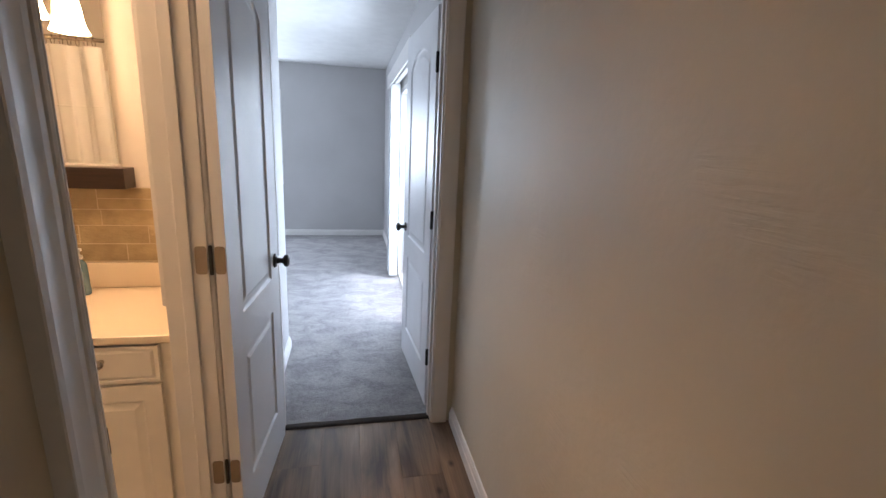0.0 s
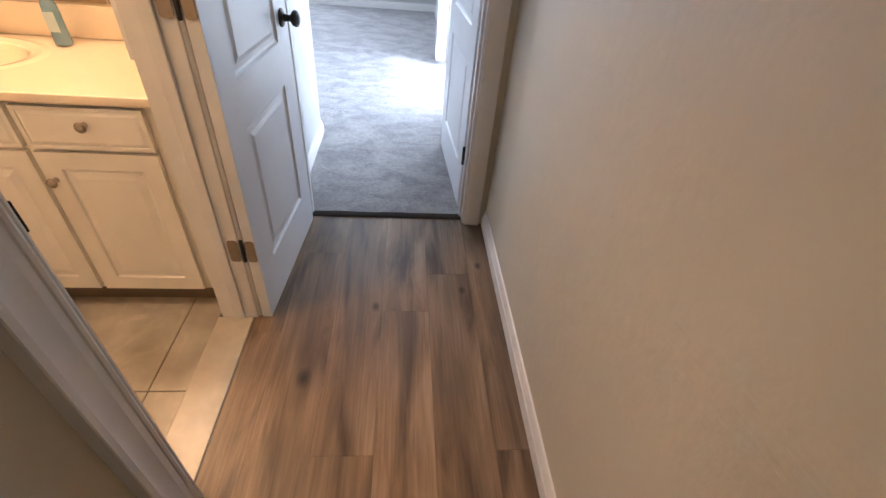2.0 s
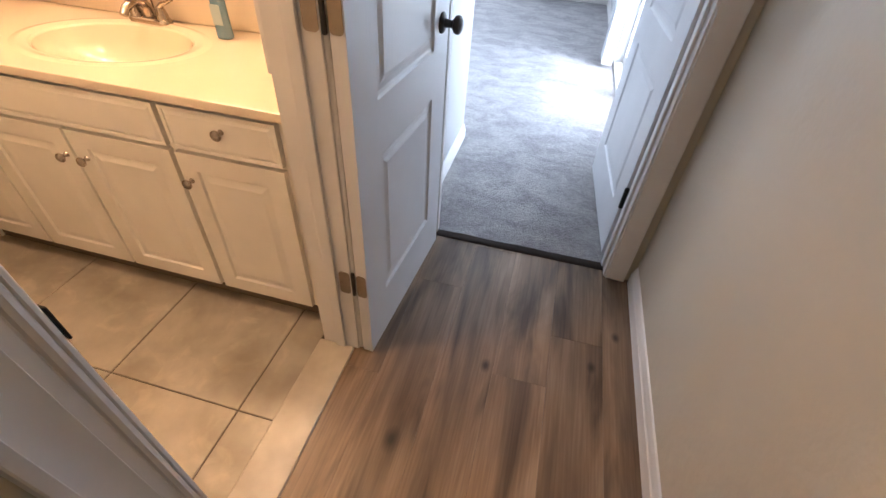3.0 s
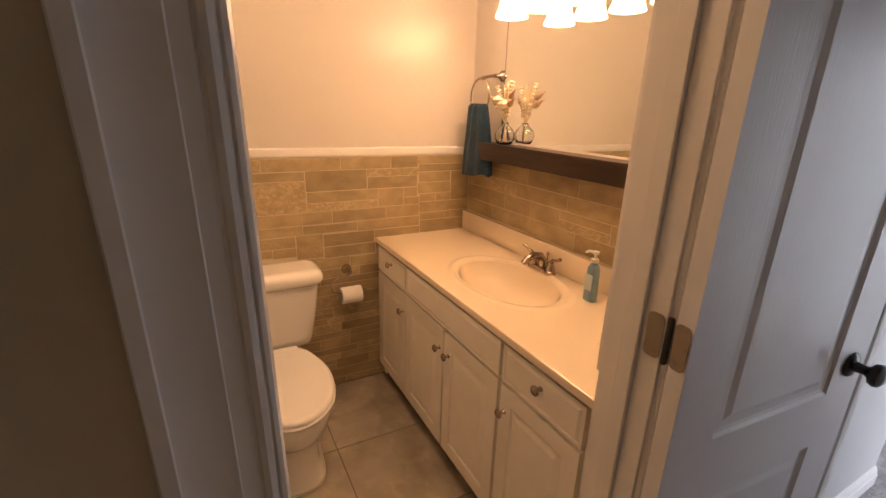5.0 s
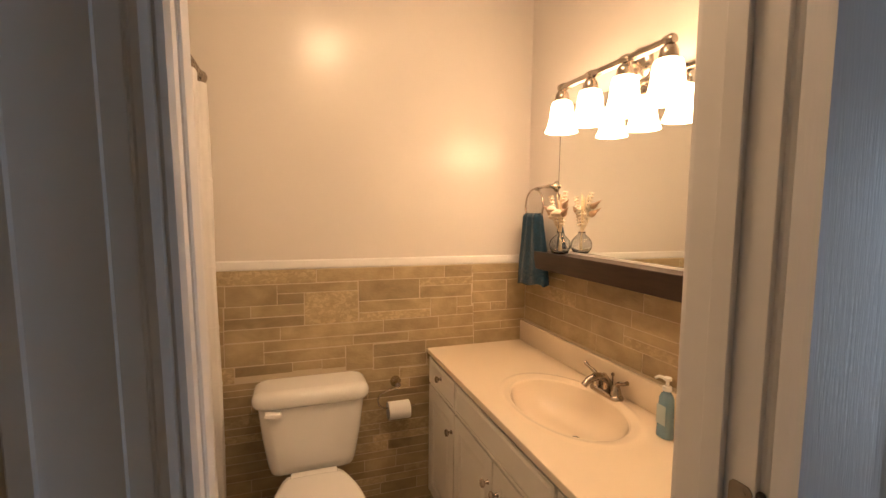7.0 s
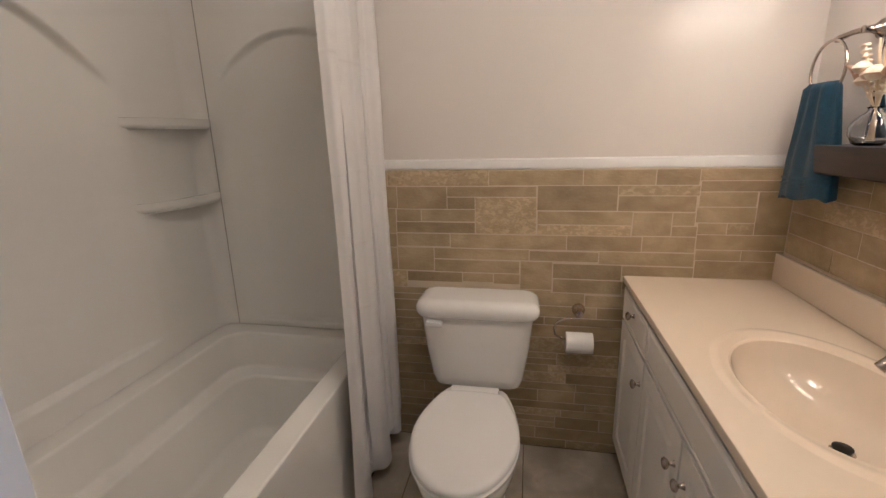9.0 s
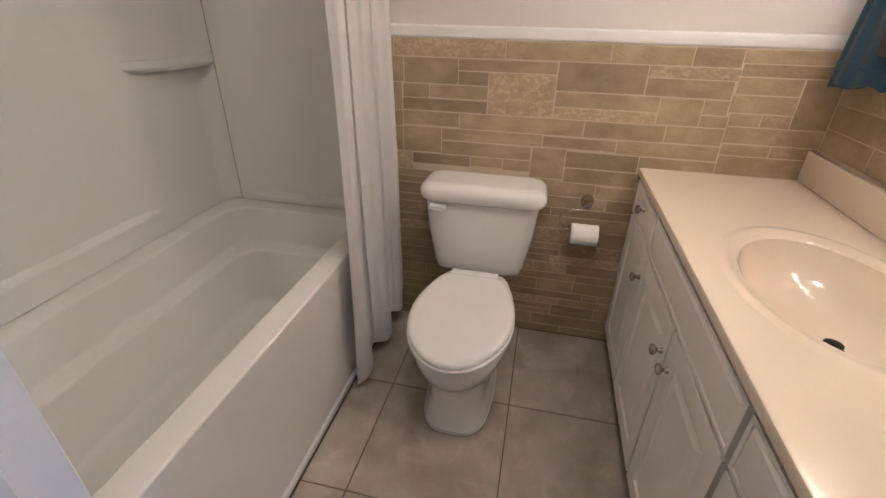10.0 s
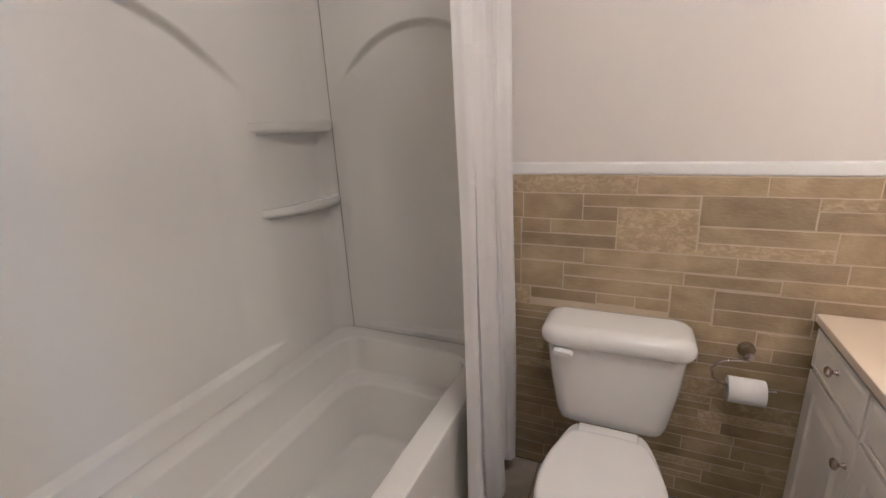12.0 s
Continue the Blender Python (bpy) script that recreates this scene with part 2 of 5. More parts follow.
def plank_material():
    m = bpy.data.materials.new("grey_brown_vinyl_plank")
    m.use_nodes = True
    N, L = m.node_tree.nodes, m.node_tree.links
    b = N["Principled BSDF"]
    geo, info = N.new("ShaderNodeNewGeometry"), N.new("ShaderNodeObjectInfo")
    add = N.new("ShaderNodeVectorMath")
    comb = N.new("ShaderNodeCombineXYZ")
    mul = N.new("ShaderNodeMath")
    mul.operation, mul.inputs[1].default_value = "MULTIPLY", 13.0
    L.new(info.outputs["Random"], mul.inputs[0])
    for i in range(3):
        L.new(mul.outputs[0], comb.inputs[i])
    L.new(geo.outputs["Position"], add.inputs[0])
    L.new(comb.outputs[0], add.inputs[1])
    mp = N.new("ShaderNodeMapping")
    mp.inputs["Scale"].default_value = (10, 1.5, 1)
    L.new(add.outputs[0], mp.inputs["Vector"])
    n1, n2 = N.new("ShaderNodeTexNoise"), N.new("ShaderNodeTexNoise")
    n1.inputs["Scale"].default_value, n1.inputs["Detail"].default_value, n1.inputs["Distortion"].default_value = 1.0, 8, 0.9
    L.new(mp.outputs[0], n1.inputs["Vector"])
    mp2 = N.new("ShaderNodeMapping")
    mp2.inputs["Scale"].default_value = (150, 4, 1)
    L.new(add.outputs[0], mp2.inputs["Vector"])
    n2.inputs["Scale"].default_value, n2.inputs["Detail"].default_value = 1.0, 5
    L.new(mp2.outputs[0], n2.inputs["Vector"])
    r1 = N.new("ShaderNodeValToRGB")
    e = r1.color_ramp.elements
    e[0].position, e[0].color = 0.30, (0.120, 0.079, 0.052, 1)
    e[1].position, e[1].color = 0.70, (0.46, 0.325, 0.215, 1)
    mid = e.new(0.5)
    mid.color = (0.31, 0.208, 0.130, 1)
    L.new(n1.outputs["Fac"], r1.inputs["Fac"])
    mix = N.new("ShaderNodeMix")
    mix.data_type, mix.blend_type = "RGBA", "MULTIPLY"
    mix.inputs["Factor"].default_value = 0.5
    r2 = N.new("ShaderNodeValToRGB")
    r2.color_ramp.elements[0].position, r2.color_ramp.elements[1].position = 0.3, 0.62
    r2.color_ramp.elements[0].color = (0.5, 0.47, 0.45, 1)
    L.new(n2.outputs["Fac"], r2.inputs["Fac"])
    L.new(r1.outputs["Color"], mix.inputs["A"])
    L.new(r2.outputs["Color"], mix.inputs["B"])
    out = mix.outputs["Result"]
    # darker heartwood along the middle of each board
    sep, m1, fr, m2, ab, band, low = (N.new(k) for k in ("ShaderNodeSeparateXYZ", "ShaderNodeMath", "ShaderNodeMath", "ShaderNodeMath", "ShaderNodeMath", "ShaderNodeMapRange", "ShaderNodeTexNoise"))
    L.new(geo.outputs["Position"], sep.inputs[0])
    m1.operation, m1.inputs[1].default_value, m1.inputs[2].default_value = "MULTIPLY_ADD", 1 / 0.1845, 0.455 / 0.1845
    L.new(sep.outputs["X"], m1.inputs[0])
    fr.operation = "FRACT"
    L.new(m1.outputs[0], fr.inputs[0])
    mpl = N.new("ShaderNodeMapping")
    mpl.inputs["Scale"].default_value = (5, 2.2, 1)
    L.new(add.outputs[0], mpl.inputs["Vector"])
    L.new(mpl.outputs[0], low.inputs["Vector"])
    low.inputs["Scale"].default_value, low.inputs["Detail"].default_value = 1.0, 6
    m2.operation, m2.inputs[1].default_value = "SUBTRACT", 0.5
    L.new(fr.outputs[0], m2.inputs[0])
    ab.operation = "ABSOLUTE"
    L.new(m2.outputs[0], ab.inputs[0])
    wob = N.new("ShaderNodeMath")
    wob.operation, wob.inputs[1].default_value = "MULTIPLY_ADD", 1.15
    L.new(low.outputs["Fac"], wob.inputs[0])
    L.new(ab.outputs[0], wob.inputs[2])
    band.inputs["From Min"].default_value, band.inputs["From Max"].default_value = 0.55, 1.0
    band.inputs["To Min"].default_value, band.inputs["To Max"].default_value = 0.50, 0.0
    L.new(wob.outputs[0], band.inputs["Value"])
    mb = N.new("ShaderNodeMix")
    mb.data_type, mb.blend_type = "RGBA", "MULTIPLY"
    L.new(band.outputs[0], mb.inputs["Factor"])
    L.new(out, mb.inputs["A"])
    mb.inputs["B"].default_value = (0.30, 0.285, 0.29, 1)
    out = mb.outputs["Result"]
    # knots in the printed grain
    for kx, ky, kr in ((-0.338, 4.848, 0.030), (-0.112, 5.184, 0.020), (0.248, 5.284, 0.018), (0.335, 5.444, 0.018), (-0.16, 4.30, 0.016)):
        sub, sc, ln = N.new("ShaderNodeVectorMath"), N.new("ShaderNodeVectorMath"), N.new("ShaderNodeVectorMath")
        sub.operation, sc.operation, ln.operation = "SUBTRACT", "MULTIPLY", "LENGTH"
        sub.inputs[1].default_value, sc.inputs[1].default_value = (kx, ky, 0), (1, 0.62, 0)
        L.new(geo.outputs["Position"], sub.inputs[0])
        L.new(sub.outputs[0], sc.inputs[0])
        L.new(sc.outputs[0], ln.inputs[0])
        rk = N.new("ShaderNodeMapRange")
        rk.inputs["From Min"].default_value, rk.inputs["From Max"].default_value = kr * 0.2, kr
        rk.inputs["To Min"].default_value, rk.inputs["To Max"].default_value = 0.85, 0.0
        L.new(ln.outputs["Value"], rk.inputs["Value"])
        mk = N.new("ShaderNodeMix")
        mk.data_type = "RGBA"
        L.new(rk.outputs[0], mk.inputs["Factor"])
        L.new(out, mk.inputs["A"])
        mk.inputs["B"].default_value = (0.02, 0.013, 0.01, 1)
        out = mk.outputs["Result"]
    hsv, mr = N.new("ShaderNodeHueSaturation"), N.new("ShaderNodeMapRange")
    mr.inputs["To Min"].default_value, mr.inputs["To Max"].default_value = 0.85, 1.15
    L.new(info.outputs["Random"], mr.inputs["Value"])
    L.new(mr.outputs[0], hsv.inputs["Value"])
    L.new(out, hsv.inputs["Color"])
    L.new(hsv.outputs["Color"], b.inputs["Base Color"])
    b.inputs["Roughness"].default_value = 0.42
    bp = N.new("ShaderNodeBump")
    bp.inputs["Strength"].default_value, bp.inputs["Distance"].default_value = 0.2, 0.001
    L.new(n2.outputs["Fac"], bp.inputs["Height"])
    L.new(bp.outputs[0], b.inputs["Normal"])
    return m


M_PLANK = plank_material()

# ---- building helpers ----


def box(bm, x0, x1, y0, y1, z0, z1, bevel=0.0, seg=1):
    x0, x1, y0, y1, z0, z1 = min(x0, x1), max(x0, x1), min(y0, y1), max(y0, y1), min(z0, z1), max(z0, z1)
    v = [bm.verts.new(p) for p in ((x0, y0, z0), (x1, y0, z0), (x1, y1, z0), (x0, y1, z0), (x0, y0, z1), (x1, y0, z1), (x1, y1, z1), (x0, y1, z1))]
    fs = [bm.faces.new([v[i] for i in q]) for q in ((3, 2, 1, 0), (4, 5, 6, 7), (0, 1, 5, 4), (1, 2, 6, 5), (2, 3, 7, 6), (3, 0, 4, 7))]
    if bevel:
        es = list({e for f in fs for e in f.edges})
        bmesh.ops.bevel(bm, geom=es, offset=bevel, segments=seg, affect="EDGES", profile=0.5)
    return bm


def boxes(*args, bevel=0.0, seg=1):
    bm = bmesh.new()
    for a in args:
        box(bm, *a, bevel=bevel, seg=seg)
    return bm


def loft(bm, loops, cap0=True, cap1=True, closed=True):
    rows = [[bm.verts.new(p) for p in loop] for loop in loops]
    n = len(rows[0])
    for a, b in zip(rows, rows[1:]):
        for i in range(n if closed else n - 1):
            j = (i + 1) % n
            bm.faces.new((a[i], a[j], b[j], b[i]))
    if cap0:
        bm.faces.new(list(reversed(rows[0])))
    if cap1:
        bm.faces.new(rows[-1])
    return bm


def rrect(cx, cy, hx, hy, r, z, n=5):
    """A rounded rectangle in plan, anticlockwise."""
    pts = []
    r = min(r, hx, hy)
    for sx, sy, a0 in ((1, 1, 0), (-1, 1, 90), (-1, -1, 180), (1, -1, 270)):
        for i in range(n + 1):
            a = radians(a0 + 90 * i / n)
            pts.append((cx + sx * (hx - r) + r * math.cos(a), cy + sy * (hy - r) + r * math.sin(a), z))
    return pts


def lathe(bm, profile, centre, n=24, axis="z"):
    """Turns (radius, height) pairs about an axis through centre."""
    c = Vector(centre)
    loops = []
    for r, h in profile:
        r = max(r, 1e-4)
        loop = []
        for i in range(n):
            a = 2 * math.pi * i / n
            u, v = r * math.cos(a), r * math.sin(a)
            p = {"z": (u, v, h), "y": (v, h, u), "x": (h, u, v)}[axis]
            loop.append(c + Vector(p))
        loops.append(loop)
    return loft(bm, loops)


def tube(bm, pts, r, n=10, closed=False):
    """A round bar along a line of points; r may be a number or one radius a point."""
    pts = [Vector(p) for p in pts]
    rs = r if isinstance(r, (list, tuple)) else [r] * len(pts)
    loops, up = [], None
    m = len(pts)
    for i, p in enumerate(pts):
        a = pts[(i - 1) % m] if closed or i else p
        b = pts[(i + 1) % m] if closed or i < m - 1 else p
        d = (b - a).normalized()
        if up is None:
            up = d.orthogonal().normalized()
        up = (up - d * up.dot(d)).normalized()
        side = d.cross(up)
        loops.append([p + (up * math.cos(t) + side * math.sin(t)) * rs[i] for t in (2 * math.pi * k / n for k in range(n))])
    if closed:
        loops.append(loops[0])
    return loft(bm, loops, not closed, not closed)


def mesh_of(name, bm, mat, smooth=None):
    bmesh.ops.recalc_face_normals(bm, faces=bm.faces)
    me = bpy.data.meshes.new(name)
    bm.to_mesh(me)
    bm.free()
    me.materials.append(mat)
    if smooth is not None:
        me.shade_smooth()
        me.set_sharp_from_angle(angle=radians(smooth))
    return me


def thing(name, label, category, group="", at=(0, 0, 0)):
    ob = new(name)
    ob.location = at
    ob.empty_display_size = 0.05
    return tagged(ob, label, category, group)


def part(name, bm, mat, parent, label="", smooth=None, kind=""):
    """One mesh, given in world metres, under a thing or a part."""
    base, p = Vector((0, 0, 0)), parent
    while p:
        base += p.location
        p = p.parent
    bmesh.ops.translate(bm, verts=bm.verts, vec=-base)
    ob = new(name, mesh_of(name, bm, mat, smooth))
    ob.parent = parent
    return tagged(ob, label, kind=kind)


def crisp(ob):
    """Shading normals that follow the large faces, so that small bevels catch the light."""
    ob.modifiers.new("normals", "WEIGHTED_NORMAL").keep_sharp = True
    return ob


def single(name, bm, mat, label, category, group="", smooth=None, kind=""):
    """A thing that is one mesh."""
    return tagged(new(name, mesh_of(name, bm, mat, smooth)), label, category, group, kind)


def structure(name, bm, mat, label, category="wall", smooth=None):
    return single(name, bm, mat, label, category, smooth=smooth, kind="structure")


def inset_loop(pts, d):
    """A convex outline (2D, anticlockwise) moved inwards by d."""
    n, out = len(pts), []
    for i in range(n):
        a, b, c = Vector(pts[i - 1]), Vector(pts[i]), Vector(pts[(i + 1) % n])
        e1, e2 = (b - a).normalized(), (c - b).normalized()
        n1, n2 = Vector((-e1.y, e1.x)), Vector((-e2.y, e2.x))
        k = (n1 + n2)
        out.append(tuple(b + k * (d / max(0.2, 1 + n1.dot(n2)))))
    return out


def arch_outline(x0, x1, z0, z1, rise, n=12):
    pts = [(x0, z0), (x1, z0), (x1, z1 - rise)]
    if rise > 0:
        w = (x1 - x0) / 2
        rad = (w * w + rise * rise) / (2 * rise)
        a0 = math.asin(w / rad)
        for i in range(1, n):
            a = a0 - 2 * a0 * i / n
            pts.append(((x0 + x1) / 2 + rad * math.sin(a), z1 - rad + rad * math.cos(a)))
    pts.append((x0, z1 - rise))
    return pts


def panel_face(bm, rect, outlines, steps, place):
    """A flat face with shaped panels sunk in it. steps: (inset, depth) pairs; place(u, w, depth) gives the point."""
    x0, x1, z0, z1 = rect
    edges = []
    outer = [bm.verts.new(place(u, w, 0)) for u, w in ((x0, z0), (x1, z0), (x1, z1), (x0, z1))]
    edges += [bm.edges.new((outer[i], outer[(i + 1) % 4])) for i in range(4)]
    for pts in outlines:
        ring = [bm.verts.new(place(u, w, 0)) for u, w in pts]
        n = len(ring)
        edges += [bm.edges.new((ring[i], ring[(i + 1) % n])) for i in range(n)]
        for ins, depth in steps:
            nxt = [bm.verts.new(place(u, w, depth)) for u, w in inset_loop(pts, ins)]
            for i in range(n):
                j = (i + 1) % n
                bm.faces.new((ring[i], ring[j], nxt[j], nxt[i]))
            ring = nxt
        bm.faces.new(ring)
    bmesh.ops.triangle_fill(bm, use_beauty=True, use_dissolve=False, edges=edges)
    return outer


def panel_slab(rect, outlines, steps, thick, place, both=True):
    """A slab with sunk panels on its front, and on its back if both."""
    bm = bmesh.new()
    f = panel_face(bm, rect, outlines, steps, lambda u, w, d: place(u, w, d))
    if both:
        g = panel_face(bm, rect, outlines, steps, lambda u, w, d: place(u, w, thick - d))
    else:
        x0, x1, z0, z1 = rect
        g = [bm.verts.new(place(u, w, thick)) for u, w in ((x0, z0), (x1, z0), (x1, z1), (x0, z1))]
        bm.faces.new(g)
    for i in range(4):
        j = (i + 1) % 4
        bm.faces.new((f[i], f[j], g[j], g[i]))
    return bm


# ---- the setting ----
CEIL, BED_CEIL = 2.615, 2.56
W, N_, HX0, HX1 = -2.25, 5.735, -0.560, 0.410      # bath west and north faces, hall side faces
EX = -0.684                                        # bath side of the wall between bath and hall
JS, JN = 4.445, 5.122                              # faces of the bath door's jambs
DOOR_H = 2.112

structure("wall_bath_west", boxes((W - 0.12, W, 3.27, N_ + 0.12, 0, CEIL)), M_BATH, "warm white semi-gloss painted bathroom wall")
structure("wall_bath_north", boxes((W, EX, N_, N_ + 0.12, 0, CEIL)), M_BATH, "warm white painted bathroom wall behind the mirror")
structure("wall_bath_south", boxes((W, EX, 3.27, 3.385, 0, CEIL)), M_BATH, "painted bathroom wall behind the tub surround")
structure("wall_between", boxes((EX, HX0, 0.6, JS - 0.02, 0, BED_CEIL), (EX, HX0, JN + 0.02, 5.780, 0, BED_CEIL), (EX, HX0, JS - 0.02, JN + 0.02, DOOR_H + 0.02, BED_CEIL)), M_HALL, "greige painted wall with the bathroom doorway")
structure("wall_hall_east", boxes((HX1, HX1 + 0.12, 0.6, 5.780, 0, BED_CEIL)), M_HALL, "long greige painted hall wall with trowelled texture")
structure("wall_hall_south", boxes((HX0, HX1, 0.48, 0.6, 0, BED_CEIL)), M_HALL, "greige painted wall at the hall's end")
# wall between hall and bedroom, with its doorway
BX0, BX1 = -0.470, 0.292
structure("wall_bedroom_south", boxes((-0.72, BX0 - 0.02, 5.780, 5.895, 0, BED_CEIL), (BX1 + 0.02, 0.57, 5.780, 5.895, 0, BED_CEIL), (BX0 - 0.02, BX1 + 0.02, 5.780, 5.895, DOOR_H + 0.02, BED_CEIL)), M_HALL, "painted wall with the bedroom doorway")
structure("wall_bedroom_entry", boxes((-0.68, -0.56, 5.895, 6.77, 0, BED_CEIL)), M_BED, "short grey wall beside the bedroom door")
structure("wall_bedroom_inner", boxes((-3.2, -0.68, 6.65, 6.77, 0, BED_CEIL)), M_BED, "grey painted bedroom wall")
structure("wall_bedroom_west", boxes((-3.32, -3.2, 6.65, 10.97, 0, BED_CEIL)), M_BED, "grey painted bedroom wall")
PY0, PY1, PH = 6.95, 8.62, 2.03
structure("wall_bedroom_east", boxes((0.40, 0.52, 5.895, PY0, 0, BED_CEIL), (0.40, 0.52, PY1, 10.97, 0, BED_CEIL), (0.40, 0.52, PY0, PY1, PH, BED_CEIL)), M_BED, "grey bedroom wall with the patio doorway")
structure("wall_bedroom_north", boxes((-3.2, -2.15, 10.85, 10.97, 0, BED_CEIL), (-1.20, 0.45, 10.85, 10.97, 0, BED_CEIL), (-2.15, -1.20, 10.85, 10.97, 0, 0.88), (-2.15, -1.20, 10.85, 10.97, 2.10, BED_CEIL)), M_BED, "light grey painted bedroom end wall")
structure("ceiling_bath", boxes((W - 0.12, EX - 0.0005, 3.27, N_ + 0.12, CEIL, CEIL + 0.1)), M_CEIL, "white bathroom ceiling", "ceiling")
structure("ceiling_hall", boxes((EX, HX1 + 0.12, 0.48, 5.834, BED_CEIL, CEIL + 0.1)), M_CEIL, "white hall ceiling", "ceiling")
structure("ceiling_bedroom", boxes((-3.32, 0.57, 5.780 + 0.055, 10.97, BED_CEIL, CEIL + 0.1)), M_CEIL, "white bedroom ceiling", "ceiling")
structure("floor_slab", boxes((-3.4, 0.6, 0.4, 11.0, -0.12, -0.012)), M_GROUT, "floor base under the finishes", "floor")

# carpet with an uneven pile
bm = bmesh.new()
bmesh.ops.create_grid(bm, x_segments=150, y_segments=200, size=0.5)
for v in bm.verts:
    v.co.x, v.co.y = -1.375 + v.co.x * 3.65, 8.345 + v.co.y * 5.005
    p = v.co
    v.co.z = 0.012 + 0.004 * noise.noise(Vector((p.x * 9, p.y * 9, 0))) + 0.003 * noise.noise(Vector((p.x * 25, p.y * 25, 3)))
structure("floor_carpet", bm, M_CARPET, "soft grey cut-pile carpet on the bedroom floor", "carpet", smooth=80)


def profile_strip(bm, prof, a, b, out, up):
    """Runs a moulding's section (out, up) from a to b."""
    a, b, out, up = Vector(a), Vector(b), Vector(out), Vector(up)
    return loft(bm, [[a + out * o + up * u for o, u in prof], [b + out * o + up * u for o, u in prof]])


BASE_PROF = ((0, 0), (0.017, 0), (0.017, 0.056), (0.014, 0.060), (0.0125, 0.064), (0.0125, 0.070), (0.010, 0.078), (0.006, 0.088), (0, 0.091))


def baseboard(name, a, b, out):
    bm = bmesh.new()
    profile_strip(bm, BASE_PROF, a, b, out, (0, 0, 1))
    return structure(name, bm, M_TRIM, "white painted baseboard with an eased top edge", "baseboard", smooth=30)


baseboard("baseboard_hall_east", (HX1, 0.6, 0), (HX1, 5.765, 0), (-1, 0, 0))
baseboard("baseboard_hall_west", (HX0, 0.6, 0), (HX0, 4.325, 0), (1, 0, 0))
baseboard("baseboard_bedroom_entry", (-0.56, 5.910, 0.008), (-0.56, 6.77, 0.008), (1, 0, 0))
baseboard("baseboard_bedroom_inner", (-3.2, 6.77, 0.008), (-0.56, 6.77, 0.008), (0, 1, 0))
baseboard("baseboard_bedroom_north", (-3.2, 10.85, 0.008), (0.45, 10.85, 0.008), (0, -1, 0))
baseboard("baseboard_bedroom_east", (0.40, PY1 + 0.06, 0.008), (0.40, 10.837, 0.008), (-1, 0, 0))

CAS_PROF = ((0, 0), (0.010, 0), (0.014, 0.0025), (0.015, 0.006), (0.0135, 0.0080), (0.0150, 0.0095), (0.0165, 0.0135), (0.0155, 0.0180), (0.0135, 0.0200), (0.0135, 0.0215), (0.0142, 0.0220), (0.0142, 0.0335), (0.0160, 0.0345), (0.0148, 0.0430), (0.0150, 0.0560), (0.0170, 0.0680), (0.0182, 0.0712), (0.0205, 0.0722), (0.0205, 0.0825), (0.0190, 0.084), (0, 0.084))


PLAIN_PROF = ((0, 0), (0.010, 0), (0.0125, 0.003), (0.0125, 0.022), (0.0140, 0.030), (0.0160, 0.062), (0.0160, 0.080), (0.0140, 0.084), (0, 0.084))


def casing(bm, edge_a, edge_b, out, away, width=0.084, thick=1.0, prof=CAS_PROF):
    """Door casing from edge_a to edge_b; away leads off the opening."""
    k = width / 0.084
    profile_strip(bm, [(o * thick, u * k) for o, u in prof], edge_a, edge_b, out, away)


def door_frame(name, label, jambs, casings):
    t = thing(name, label, "door frame")
    t["kind"] = "structure"
    for nm, bm in jambs:
        part(nm, bm, M_TRIM, t)
    for nm, bm in casings:
        part(nm, bm, M_TRIM, t, smooth=25)
    return t


def one_casing(*a, **k):
    bm = bmesh.new()
    casing(bm, *a, **k)
    return bm


def out_of_plumb(bm):
    """The latch side of the old frame leans a little."""
    for v in bm.verts:
        v.co.y += 0.022 * (1.2 - v.co.z)
    return bm


# bath doorway: jambs run through the wall, with a stop; casings on both sides
J0, J1 = EX - 0.003, HX0 + 0.004
door_frame("door_frame_bath", "white painted door frame with moulded casing", [
    ("jamb", out_of_plumb(boxes((J0 + 0.012, J1, JS - 0.02, JS, 0, DOOR_H), bevel=0.0015))),
    ("jamb", boxes((J0, J1, JN, JN + 0.02, 0, DOOR_H), bevel=0.0015)),
    ("head_jamb", boxes((J0, J1, JS - 0.02, JN + 0.02, DOOR_H, DOOR_H + 0.02))),
    ("door_stop", out_of_plumb(boxes((HX0 - 0.076, HX0 - 0.041, JS, JS + 0.006, 0, DOOR_H), bevel=0.002))),
    ("door_stop", boxes((HX0 - 0.076, HX0 - 0.041, JN - 0.011, JN, 0, DOOR_H), bevel=0.002)),
    ("head_stop", boxes((HX0 - 0.076, HX0 - 0.041, JS + 0.011, JN - 0.011, DOOR_H - 0.011, DOOR_H))),
], [
    ("casing", out_of_plumb(one_casing((HX0, JS + 0.010, 0), (HX0, JS + 0.010, DOOR_H + 0.10), (1, 0, 0), (0, -1, 0), 0.117, thick=1.5))),
    ("casing", one_casing((HX0, JN + 0.008, 0), (HX0, JN + 0.008, DOOR_H + 0.10), (1, 0, 0), (0, 1, 0), 0.09)),
    ("head_casing", one_casing((HX0, JS - 0.008, DOOR_H + 0.008), (HX0, JN + 0.008, DOOR_H + 0.008), (1, 0, 0), (0, 0, 1), 0.092)),
    ("casing", one_casing((EX, JN + 0.004, 0.94), (EX, JN + 0.004, DOOR_H + 0.10), (-1, 0, 0), (0, 1, 0), 0.06)),
])
